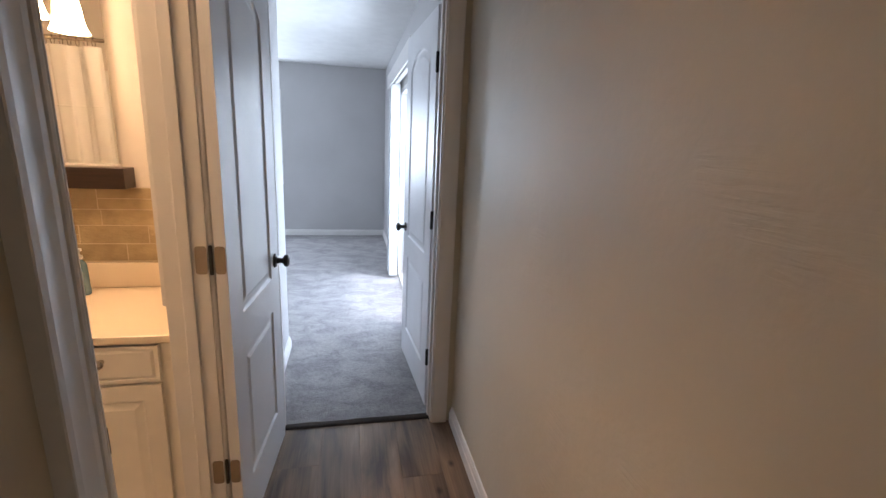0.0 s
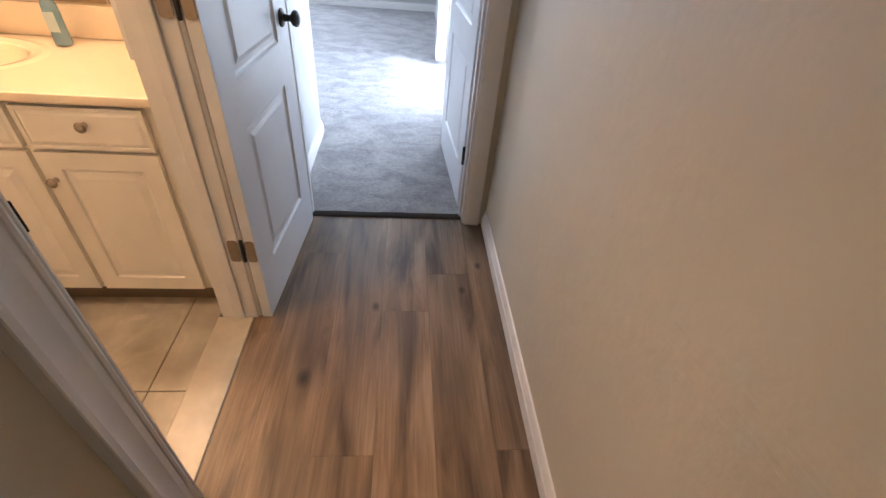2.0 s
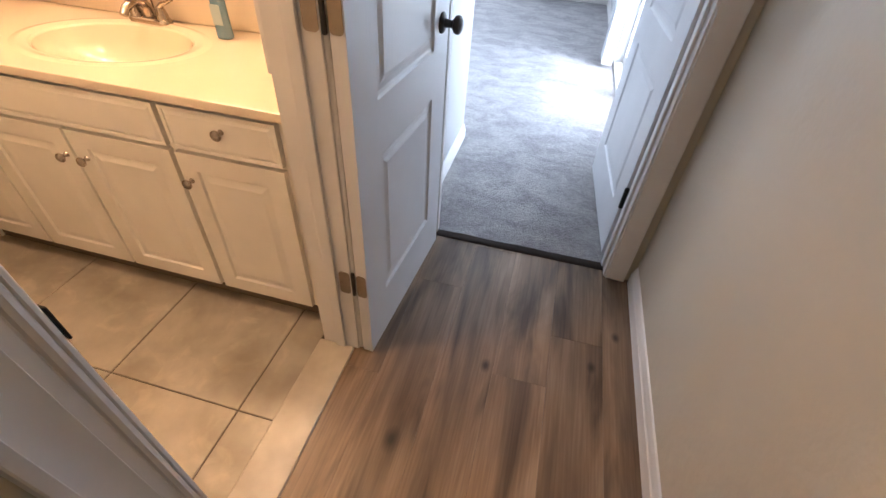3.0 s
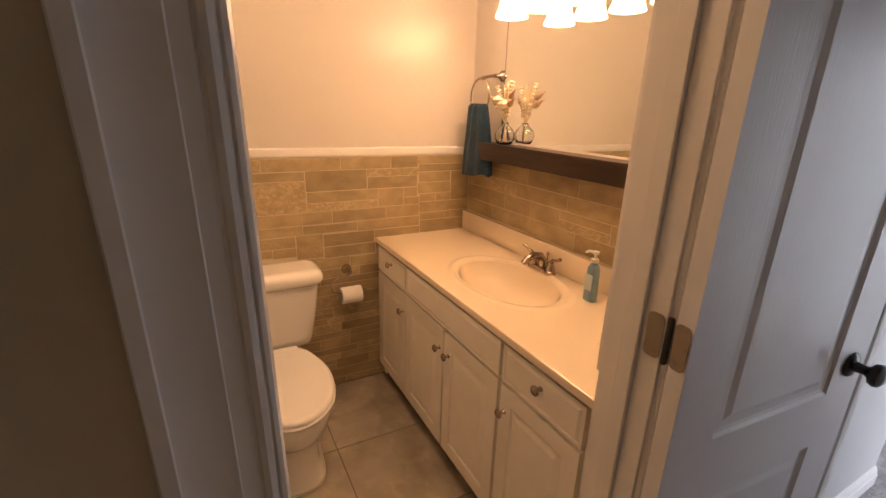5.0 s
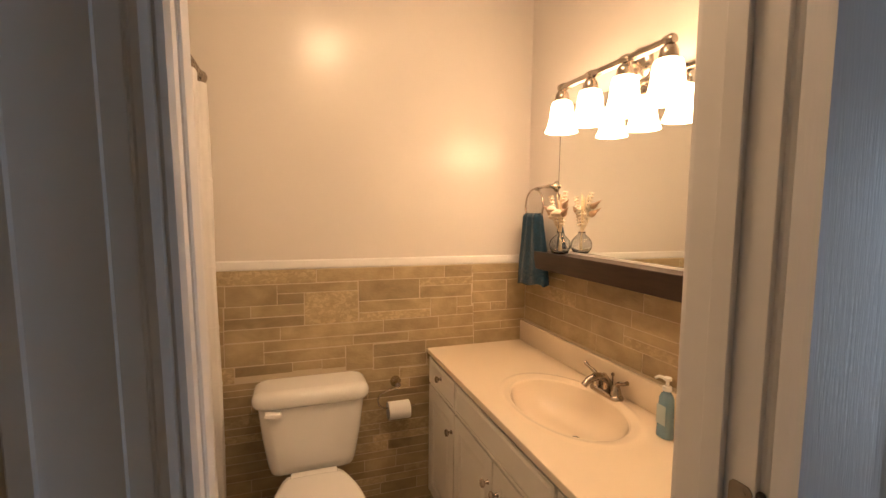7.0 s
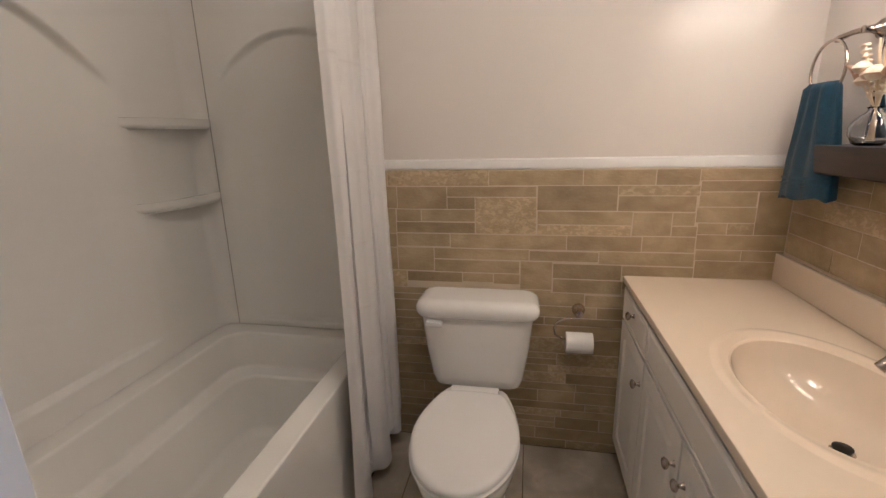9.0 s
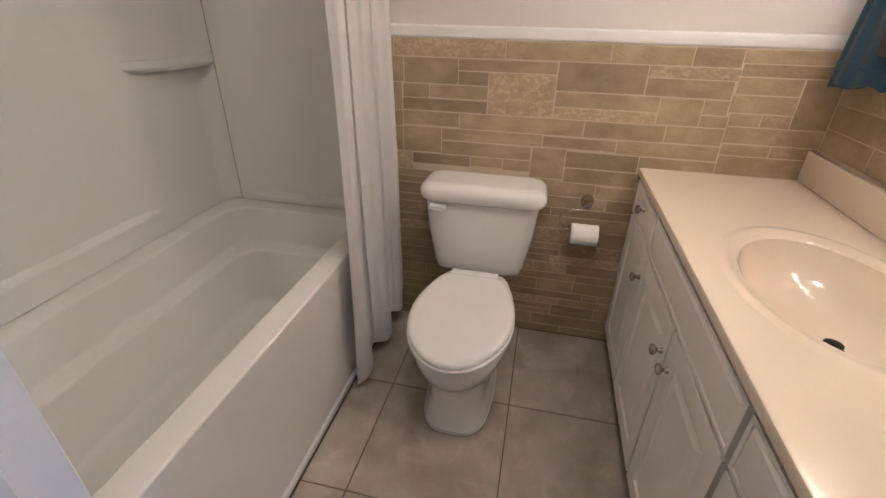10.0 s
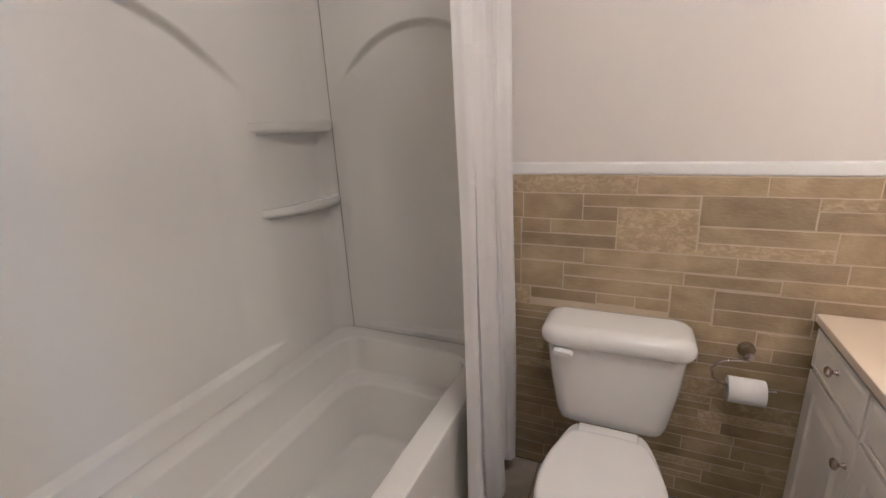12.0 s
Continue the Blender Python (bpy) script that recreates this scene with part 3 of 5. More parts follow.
# bedroom doorway
door_frame("door_frame_bedroom", "white painted bedroom door frame with moulded casing", [
    ("jamb", boxes((BX0 - 0.02, BX0, 5.776, 5.899, 0, DOOR_H), bevel=0.0015)),
    ("jamb", boxes((BX1, BX1 + 0.02, 5.776, 5.899, 0, DOOR_H), bevel=0.0015)),
    ("head_jamb", boxes((BX0 - 0.02, BX1 + 0.02, 5.776, 5.899, DOOR_H, DOOR_H + 0.02))),
    ("door_stop", boxes((BX1 - 0.011, BX1, 5.815, 5.850, 0.016, DOOR_H), bevel=0.002)),
    ("door_stop", boxes((BX0, BX0 + 0.011, 5.815, 5.850, 0.016, DOOR_H), bevel=0.002)),
    ("head_stop", boxes((BX0 + 0.011, BX1 - 0.011, 5.815, 5.850, DOOR_H - 0.011, DOOR_H))),
], [
    ("casing", one_casing((BX1 + 0.008, 5.780, 0), (BX1 + 0.008, 5.780, DOOR_H + 0.09), (0, -1, 0), (1, 0, 0), 0.078, prof=PLAIN_PROF)),
    ("casing", one_casing((BX0 - 0.008, 5.780, 0), (BX0 - 0.008, 5.780, DOOR_H + 0.09), (0, -1, 0), (-1, 0, 0), 0.084, prof=PLAIN_PROF)),
    ("head_casing", one_casing((BX0 - 0.008, 5.780, DOOR_H + 0.008), (BX1 + 0.008, 5.780, DOOR_H + 0.008), (0, -1, 0), (0, 0, 1), 0.084, prof=PLAIN_PROF)),
])
bm = bmesh.new()
loft(bm, [[(BX0 + 0.001, 5.808, 0.001), (BX1 - 0.001, 5.808, 0.001)], [(BX0 + 0.001, 5.812, 0.006), (BX1 - 0.001, 5.812, 0.007)], [(BX0 + 0.001, 5.824, 0.009), (BX1 - 0.001, 5.824, 0.012)], [(BX0 + 0.001, 5.842, 0.010), (BX1 - 0.001, 5.842, 0.014)], [(BX0 + 0.001, 5.844, 0.001), (BX1 - 0.001, 5.844, 0.001)]], False, False, closed=False)
structure("threshold_strip", bm, M_STRIP, "dark grey transition strip between vinyl and carpet", "threshold", smooth=60)
structure("threshold_sill", boxes((-0.7005, -0.572, JS + 0.001, JN - 0.001, -0.01, 0.006), bevel=0.003), M_SILL, "cream marble sill under the bathroom door", "threshold")

# ---- doors ----
STEPS = ((0.006, 0.006), (0.014, 0.008), (0.030, 0.007), (0.046, 0.002))


def hinge(parent, place_jamb, place_leaf, pin, z, mat, label, r=0.006):
    """One butt hinge: two plates and a knuckle. The placers take (along, up, out)."""
    h = 0.089

    def plate(place, w):
        bm = bmesh.new()
        pts = [(p[0], p[1]) for p in rrect(w / 2, 0, w / 2, h / 2, 0.010, 0)]
        loft(bm, [[place(u, z + v, 0.0005) for u, v in pts], [place(u, z + v, 0.0025) for u, v in pts]])
        for su, sv in ((0.35, 0.032), (0.75, 0.0), (0.35, -0.032)):
            c = [(w * su + 0.0035 * math.cos(a), sv + 0.0035 * math.sin(a)) for a in (k * math.pi / 4 for k in range(8))]
            loft(bm, [[place(u, z + v, 0.0025) for u, v in c], [place(u, z + v, 0.0034) for u, v in c]])
        return bm
    a = part("hinge", plate(place_jamb, 0.034), mat, parent, label)
    part("hinge_leaf", plate(place_leaf, 0.031), mat, a)
    bm = bmesh.new()
    lathe(bm, ((0.0, -0.047), (r - 0.002, -0.047), (r, -0.0445), (r, 0.0445), (r - 0.002, 0.047), (0.0, 0.047)), (pin[0], pin[1], z), 12)
    # nickel hinges get a dark pin: its colour paints the shaded gap between plates
    part("hinge_pin", bm, M_DARK if mat == M_HINGE else mat, a, smooth=40)


def door_knob(parent, base, out, mat, label):
    """A round knob on its rose; out is the way that it stands off the door."""
    base, out = Vector(base), Vector(out).normalized()
    bm = bmesh.new()
    prof = ((0.0, 0.0), (0.031, 0.0), (0.031, 0.004), (0.027, 0.008), (0.013, 0.011), (0.011, 0.030), (0.014, 0.036), (0.025, 0.043), (0.028, 0.051), (0.026, 0.059), (0.016, 0.065), (0.0, 0.066))
    u = out.orthogonal().normalized()
    v = out.cross(u)
    loft(bm, [[base + out * h + (u * math.cos(a) + v * math.sin(a)) * max(r, 1e-4) for a in (2 * math.pi * k / 20 for k in range(20))] for r, h in prof])
    return part("door_knob", bm, mat, parent, label, smooth=35)


# bathroom door: opens into the hall and lies back along the wall
bd = thing("bathroom_door", "white moulded two-panel door with arched top panel, swung open", "door", at=(-0.546, 5.118, 0.008))
ang = math.atan2(0.048, 0.655)
ux, uy = math.sin(ang), math.cos(ang)                 # along the leaf from the hinge
nx, ny = math.cos(ang), -math.sin(ang)                # out of its hall side
LEAF = 0.658


def bath_leaf(u, w, d):
    """u along, w up, d in from the hall side."""
    k = 0.044 - d
    return Vector((-0.546 + ux * u + nx * k, 5.118 + uy * u + ny * k, 0.010 + w))


OUT2 = [arch_outline(0.130, LEAF - 0.130, 0.855, 1.955, 0.075), arch_outline(0.130, LEAF - 0.130, 0.200, 0.705, 0.0)]
part("leaf", panel_slab((0.003, LEAF, 0.0, 2.088), OUT2, STEPS, 0.035, bath_leaf), M_DOOR, bd)
for hz in (0.329, 1.086, 1.87):
    hinge(bd, lambda u, z, o: Vector((HX0 + 0.001 - u, JN - o, z)), lambda u, z, o: bath_leaf(0.003 - o, z - 0.010, 0.034 - u), (-0.548, 5.121), hz, M_HINGE, "satin nickel butt hinge with three screws")
door_knob(bd, bath_leaf(LEAF - 0.065, 0.922, 0.0), (nx, ny, 0), M_DARK, "dark bronze round door knob")
door_knob(bd, bath_leaf(LEAF - 0.065, 0.922, 0.035), (-nx, -ny, 0), M_DARK, "dark bronze round door knob")
sp = boxes((HX0 - 0.034, HX0 + 0.004, JS + 0.0005, JS + 0.0025, 0.900, 0.960), (HX0 + 0.001, HX0 + 0.003, JS + 0.0025, JS + 0.0135, 0.904, 0.956), (HX0 + 0.003, HX0 + 0.019, JS + 0.0105, JS + 0.0135, 0.904, 0.956), bevel=0.0005)
single("strike_plate", out_of_plumb(sp), M_BLACK, "black strike plate on the bathroom door jamb", "strike plate")

# bedroom door: opens into the bedroom
rd = thing("bedroom_door", "white moulded two-panel door with arched top panel, open inwards", "door", at=(0.286, 5.905, 0.02))
a2 = math.atan2(-0.050, 0.80)
vx, vy = math.sin(a2), math.cos(a2)
mx, my = -math.cos(a2), math.sin(a2)
RLEAF = 0.76


def bed_leaf(u, w, d):
    return Vector((0.280 + vx * u - mx * d, 5.905 + vy * u - my * d, 0.022 + w))


OUT3 = [arch_outline(0.13, RLEAF - 0.13, 0.855, 1.955, 0.085), arch_outline(0.13, RLEAF - 0.13, 0.205, 0.715, 0.0)]
part("leaf", panel_slab((0.0, RLEAF, 0.0, 2.080), OUT3, STEPS, 0.035, bed_leaf), M_DOOR, rd)
for hz in (0.322, 1.088, 1.85):
    hinge(rd, lambda u, z, o: Vector((BX1 - o, 5.897 - u, z)), lambda u, z, o: bed_leaf(-o, z - 0.022, u + 0.001), (0.283, 5.899), hz, M_BLACK, "dark bronze butt hinge", r=0.009)
door_knob(rd, bed_leaf(RLEAF - 0.065, 0.905, 0.0), (mx, my, 0), M_DARK, "dark bronze round door knob")

# ---- bedroom: patio door, blinds, window ----
pd = thing("patio_door", "white framed sliding glass patio door, bright outside", "patio door", at=(0.51, 7.8, 0.0))
pd["kind"] = "structure"
part("frame", boxes((0.45, 0.57, PY0, PY0 + 0.05, 0, PH), (0.45, 0.57, PY1 - 0.05, PY1, 0, PH), (0.45, 0.57, PY0 + 0.05, PY1 - 0.05, PH - 0.05, PH), (0.45, 0.57, PY0 + 0.05, PY1 - 0.05, -0.01, 0.04)), M_TRIM, pd)
pm = (PY0 + PY1) / 2
for ya, yb, xx in ((PY0 + 0.05, pm + 0.03, 0.485), (pm - 0.03, PY1 - 0.05, 0.525)):
    sash = part("sash", boxes((xx, xx + 0.03, ya, ya + 0.06, 0.04, PH - 0.05), (xx, xx + 0.03, yb - 0.06, yb, 0.04, PH - 0.05), (xx, xx + 0.03, ya + 0.06, yb - 0.06, 0.04, 0.12), (xx, xx + 0.03, ya + 0.06, yb - 0.06, PH - 0.12, PH - 0.05)), M_TRIM, pd)
    pane = part("pane", boxes((xx + 0.012, xx + 0.018, ya + 0.06, yb - 0.06, 0.12, PH - 0.12)), M_GLASS, sash)
    pane.visible_shadow = False
vb = thing("vertical_blinds", "white vinyl vertical blinds drawn open under a valance", "blinds", at=(0.40, 8.5, 2.1))
part("valance", boxes((0.315, 0.327, 6.85, 8.74, 2.035, 2.17), (0.327, 0.45, 6.85, 6.862, 2.035, 2.17), (0.327, 0.45, 8.728, 8.74, 2.035, 2.17), (0.327, 0.45, 6.862, 8.728, 2.158, 2.17), bevel=0.002), M_TRIM, vb)
part("head_rail", boxes((0.365, 0.405, 6.87, 8.72, 2.06, 2.095), bevel=0.003), M_TRIM, vb)
for i in range(13):
    y = 8.42 + i * 0.022
    part("slat", boxes((0.335, 0.424, y, y + 0.0015, 0.045, 2.055)), M_BLIND, vb)
pd.location.x -= 0.05
vb.location.x -= 0.05
wd = thing("window_1", "white framed bedroom window on the end wall", "window", at=(-1.67, 10.9, 0.88))
wd["kind"] = "structure"
part("window_frame", boxes((-2.15, -2.10, 10.86, 10.95, 0.88, 2.10), (-1.25, -1.20, 10.86, 10.95, 0.88, 2.10), (-2.10, -1.25, 10.86, 10.95, 2.05, 2.10), (-2.10, -1.25, 10.86, 10.95, 0.88, 0.93), (-2.10, -1.25, 10.885, 10.92, 1.46, 1.51)), M_TRIM, wd)
part("window_casing", boxes((-2.23, -2.15, 10.832, 10.85, 0.80, 2.18), (-1.20, -1.12, 10.832, 10.85, 0.80, 2.18), (-2.15, -1.20, 10.832, 10.85, 2.10, 2.18), (-2.15, -1.20, 10.832, 10.85, 0.80, 0.88), bevel=0.003), M_TRIM, wd)
for za, zb in ((0.93, 1.46), (1.51, 2.05)):
    pane = part("pane", boxes((-2.10, -1.25, 10.898, 10.904, za, zb)), M_GLASS, wd)
    pane.visible_shadow = False
bm = bmesh.new()
bmesh.ops.create_grid(bm, x_segments=2, y_segments=2, size=400)
bmesh.ops.translate(bm, verts=bm.verts, vec=(0, 0, -0.2))
structure("ground", bm, M_GRASS, "lawn outside the house", "ground")

# ---- bathroom: vanity ----
VX0, VX1, VF, VT = W + 0.016, EX - 0.002, 5.196, 0.823
van = thing("vanity_cabinet", "cream white bathroom vanity cabinet with raised-panel doors", "vanity", at=(-1.48, 5.45, 0))
part("body", boxes((VX0, VX1, VF, VF + 0.018, 0.085, 0.793), (VX0, VX0 + 0.018, VF + 0.018, 5.71, 0.0, 0.793), (VX1 - 0.018, VX1, VF + 0.018, 5.71, 0.0, 0.793), (VX0 + 0.018, VX1 - 0.018, VF + 0.018, 5.71, 0.085, 0.10)), M_CAB, van)
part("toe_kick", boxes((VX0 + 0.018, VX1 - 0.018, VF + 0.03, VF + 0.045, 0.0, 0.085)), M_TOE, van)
VSTEP = ((0.003, 0.0), (0.008, 0.0065), (0.013, 0.0065), (0.036, 0.0005))


def vanity_place(u, w, d):
    return Vector((u, VF - 0.019 + d, w))


def cabinet_knob(parent, x, z):
    bm = bmesh.new()
    lathe(bm, ((0.0, 0.0), (0.009, 0.0), (0.008, -0.003), (0.0055, -0.008), (0.0055, -0.013), (0.012, -0.017), (0.0155, -0.021), (0.0155, -0.025), (0.012, -0.029), (0.006, -0.0305), (0.0, -0.031)), (x, VF - 0.019, z), 18, "y")
    part("knob", bm, M_NICK, parent, "brushed nickel round knob", smooth=40)


for x0, x1, kx in ((-2.214, -1.862, -1.886), (-1.852, -1.486, -1.512), (-1.474, -1.110, -1.436), (-1.092, -0.748, -1.066)):
    d = part("door", panel_slab((x0, x1, 0.095, 0.645), [arch_outline(x0 + 0.052, x1 - 0.052, 0.147, 0.593, 0)], VSTEP, 0.0185, vanity_place, False), M_CAB, van)
    cabinet_knob(d, kx, 0.553)
for x0, x1, kn in ((-2.214, -1.862, -2.030), (-1.852, -1.110, None), (-1.092, -0.748, -0.912)):
    d = part("drawer_front", panel_slab((x0, x1, 0.658, 0.785), [arch_outline(x0 + 0.006, x1 - 0.006, 0.664, 0.779, 0)], ((0.004, 0.0), (0.006, 0.003), (0.016, -0.001)), 0.0185, vanity_place, False), M_CAB, van)
    if kn:
        cabinet_knob(d, kn, 0.737)

# counter with its moulded basin
SX, SY, SA, SB = -1.462, 5.452, 0.258, 0.174
ct = thing("countertop", "cream cultured marble vanity top with moulded oval basin", "countertop", at=(-1.48, 5.45, 0.8))
bm = bmesh.new()
CX0, CX1, CY0, CY1 = W + 0.015, EX - 0.001, 5.172, 5.712
NB = 48
edges, outer = [], []
for u, w in ((CX0, CY0 + 0.006), (CX1, CY0 + 0.006), (CX1, CY1), (CX0, CY1)):
    outer.append(bm.verts.new((u, w, VT)))
edges += [bm.edges.new((outer[i], outer[(i + 1) % 4])) for i in range(4)]


def oval(k, z, dy=0.0):
    return [(SX + SA * k * math.cos(a), SY + dy + SB * k * math.sin(a), z) for a in (2 * math.pi * i / NB for i in range(NB))]


ring = [bm.verts.new(p) for p in oval(1.25, VT)]
edges += [bm.edges.new((ring[i], ring[(i + 1) % NB])) for i in range(NB)]
for k, z, dy in ((1.23, VT, 0), (1.17, VT + 0.003, 0), (1.12, VT + 0.003, 0), (1.07, VT - 0.001, 0), (1.015, VT - 0.002, 0), (0.985, VT - 0.007, 0), (0.95, VT - 0.028, 0), (0.88, VT - 0.062, 0.002), (0.74, VT - 0.095, 0.006), (0.54, VT - 0.117, 0.012), (0.30, VT - 0.128, 0.02), (0.10, VT - 0.133, 0.03)):
    nxt = [bm.verts.new(p) for p in oval(k, z, dy)]
    for i in range(NB):
        j = (i + 1) % NB
        bm.faces.new((ring[i], ring[j], nxt[j], nxt[i]))
    ring = nxt
bm.faces.new(ring)
bmesh.ops.triangle_fill(bm, use_beauty=True, use_dissolve=False, edges=edges)
row = outer
for dy, z in ((0.0015, VT - 0.002), (0.0, VT - 0.006), (0.0, VT - 0.024), (0.003, VT - 0.029)):
    nxt = [bm.verts.new((CX0, CY0 + dy, z)), bm.verts.new((CX1, CY0 + dy, z)), bm.verts.new((CX1, CY1, z)), bm.verts.new((CX0, CY1, z))]
    for i in range(4):
        j = (i + 1) % 4
        bm.faces.new((row[i], row[j], nxt[j], nxt[i]))
    row = nxt
crisp(part("top", bm, M_COUNTER, ct, smooth=30))
part("backsplash", boxes((CX0, CX1, 5.692, 5.714, VT + 0.001, 0.930), bevel=0.004, seg=2), M_COUNTER, ct, smooth=35)
bm = bmesh.new()
DRX, DRY = SX + 0.035, SY + 0.022
lathe(bm, ((0.0, -0.131), (0.024, -0.131), (0.024, -0.127), (0.018, -0.1255), (0.0, -0.1255)), (DRX, DRY, VT), 20)
dr = part("drain", bm, M_NICK, ct, "brushed nickel drain flange", smooth=40)
bm = bmesh.new()
lathe(bm, ((0.0, -0.1255), (0.012, -0.125), (0.019, -0.119), (0.019, -0.115), (0.0, -0.112)), (DRX, DRY, VT), 20)
part("stopper", bm, M_BLACK, dr, "dark pop-up drain stopper", smooth=40)

# faucet
fc = thing("faucet", "brushed nickel two-handle bathroom faucet", "faucet", at=(-1.492, 5.655, VT))
bm = bmesh.new()
loft(bm, [rrect(-1.492, 5.655, 0.080 - k, 0.026 - k, 0.026 - k, VT + h, 6) for k, h in ((0, 0.0005), (0, 0.010), (0.004, 0.016), (0.010, 0.018))])
part("base", bm, M_NICK, fc, smooth=40)
bm = bmesh.new()
tube(bm, [(-1.492, 5.660, VT + 0.015), (-1.492, 5.656, VT + 0.045), (-1.492, 5.640, VT + 0.068), (-1.492, 5.605, VT + 0.074), (-1.492, 5.570, VT + 0.062), (-1.492, 5.552, VT + 0.044)], [0.020, 0.018, 0.017, 0.015, 0.013, 0.012], 14)
part("spout", bm, M_NICK, fc, smooth=50)
bm = bmesh.new()
tube(bm, [(-1.492, 5.683, VT + 0.016), (-1.492, 5.683, VT + 0.070)], 0.003, 8)
lathe(bm, ((0.0, 0.066), (0.006, 0.068), (0.007, 0.076), (0.0, 0.081)), (-1.492, 5.683, VT), 10)
part("lift_rod", bm, M_NICK, fc, smooth=50)
for s in (-1, 1):
    hx = -1.492 + s * 0.052
    bm = bmesh.new()
    lathe(bm, ((0.0, 0.012), (0.021, 0.012), (0.020, 0.026), (0.016, 0.040), (0.013, 0.050), (0.009, 0.056), (0.0, 0.058)), (hx, 5.655, VT), 16)
    tube(bm, [(hx, 5.655, VT + 0.050), (hx + s * 0.018, 5.652, VT + 0.066), (hx + s * 0.045, 5.648, VT + 0.074), (hx + s * 0.066, 5.645, VT + 0.086)], [0.010, 0.008, 0.006, 0.008], 10)
    part("handle", bm, M_NICK, fc, "curved lever handle", smooth=50)

# soap bottle
BX, BY = -1.165, 5.606
sb = thing("soap_bottle", "clear pump bottle of blue liquid hand soap on the vanity", "soap bottle", at=(BX, BY, VT))
bm = bmesh.new()
loft(bm, [rrect(BX, BY, a, b, b, VT + h, 6) for a, b, h in ((0.022, 0.016, 0.0015), (0.026, 0.020, 0.004), (0.0265, 0.0205, 0.012), (0.025, 0.019, 0.05), (0.024, 0.0185, 0.10), (0.0225, 0.0175, 0.125), (0.016, 0.014, 0.138), (0.011, 0.011, 0.142), (0.011, 0.011, 0.148))])
part("bottle", bm, M_SOAP, sb, "clear plastic with blue soap", smooth=50)
part("label", boxes((BX - 0.017, BX + 0.017, BY - 0.0205, BY - 0.0192, VT + 0.045, VT + 0.105), bevel=0.0004), M_LABEL, sb, "pale blue printed label")
bm = bmesh.new()
lathe(bm, ((0.0, 0.148), (0.0135, 0.148), (0.0135, 0.161), (0.006, 0.163), (0.005, 0.178), (0.012, 0.180), (0.012, 0.189), (0.0, 0.191)), (BX, BY, VT), 14)
tube(bm, [(BX, BY, VT + 0.184), (BX - 0.024, BY - 0.008, VT + 0.185), (BX - 0.036, BY - 0.012, VT + 0.177)], [0.006, 0.005, 0.004], 8)
part("pump", bm, M_PUMP, sb, "white plastic pump", smooth=40)

# ---- mirror, shelf, light bar ----
mi = thing("wall_mirror", "large frameless bathroom mirror above a dark ledge", "mirror", at=(-1.49, N_ - 0.006, 1.33))
part("mirror_glass", boxes((-1.945, -1.035, 5.7165, N_ - 0.001, 1.330, 1.985), bevel=0.001), M_MIRROR, mi)
part("edge_channel", boxes((-1.946, -1.034, 5.7130, N_ - 0.0005, 1.3255, 1.3335)), M_TRIM, mi)
part("mirror_edge", boxes((-1.9462, -1.9452, 5.7155, N_ - 0.001, 1.330, 1.985)), M_BLACK, mi, "dark ground edge of the glass")
single("wall_shelf", boxes((-2.005, -0.985, 5.628, N_ - 0.012, 1.243, 1.3245), bevel=0.003, seg=2), M_WOOD, "dark espresso wooden ledge shelf under the mirror", "shelf")
LY, LZ = 5.590, 2.015
vl = thing("vanity_light", "brushed nickel bath light bar with four lit opal glass shades", "light fixture", at=(-1.48, N_, 2.02))
bm = bmesh.new()
lathe(bm, ((0.0, 0.0), (0.062, 0.0), (0.062, -0.008), (0.052, -0.018), (0.030, -0.026), (0.0, -0.028)), (-1.48, N_ - 0.001, 2.04), 28, "y")
part("wall_plate", bm, M_NICK, vl, smooth=40)
bm = bmesh.new()
tube(bm, [(-1.48, N_ - 0.02, 2.04), (-1.48, 5.65, 2.04), (-1.48, LY, LZ)], [0.012, 0.011, 0.011], 12)
part("arm", bm, M_NICK, vl, smooth=50)
bm = bmesh.new()
tube(bm, [(-1.765, LY, LZ), (-1.195, LY, LZ)], 0.0135, 14)
LAMPS = (-1.750, -1.570, -1.390, -1.210)
for lx in LAMPS:
    lathe(bm, ((0.0, -0.019), (0.013, -0.019), (0.018, -0.012), (0.018, 0.012), (0.013, 0.019), (0.0, 0.019)), (lx, LY, LZ), 14, "x")
part("bar", bm, M_NICK, vl, "brushed nickel bar with knuckles", smooth=40)
for lx in LAMPS:
    bm = bmesh.new()
    lathe(bm, ((0.0, 0.004), (0.012, 0.002), (0.014, -0.012), (0.022, -0.018), (0.027, -0.030), (0.029, -0.052), (0.027, -0.056), (0.0, -0.056)), (lx, LY, LZ), 20)
    so = part("socket", bm, M_NICK, vl, smooth=40)
    bm = bmesh.new()
    prof = ((0.030, -0.054), (0.040, -0.060), (0.045, -0.084), (0.048, -0.118), (0.055, -0.152), (0.066, -0.178), (0.064, -0.179), (0.052, -0.152), (0.045, -0.118), (0.042, -0.084), (0.030, -0.062))
    loops = [[(lx + r * math.cos(a), LY + r * math.sin(a), LZ + h) for a in (2 * math.pi * k / 28 for k in range(28))] for r, h in prof]
    loft(bm, loops, False, False)
    part("shade", bm, M_SHADE, vl, "glowing opal glass bell shade", smooth=60)

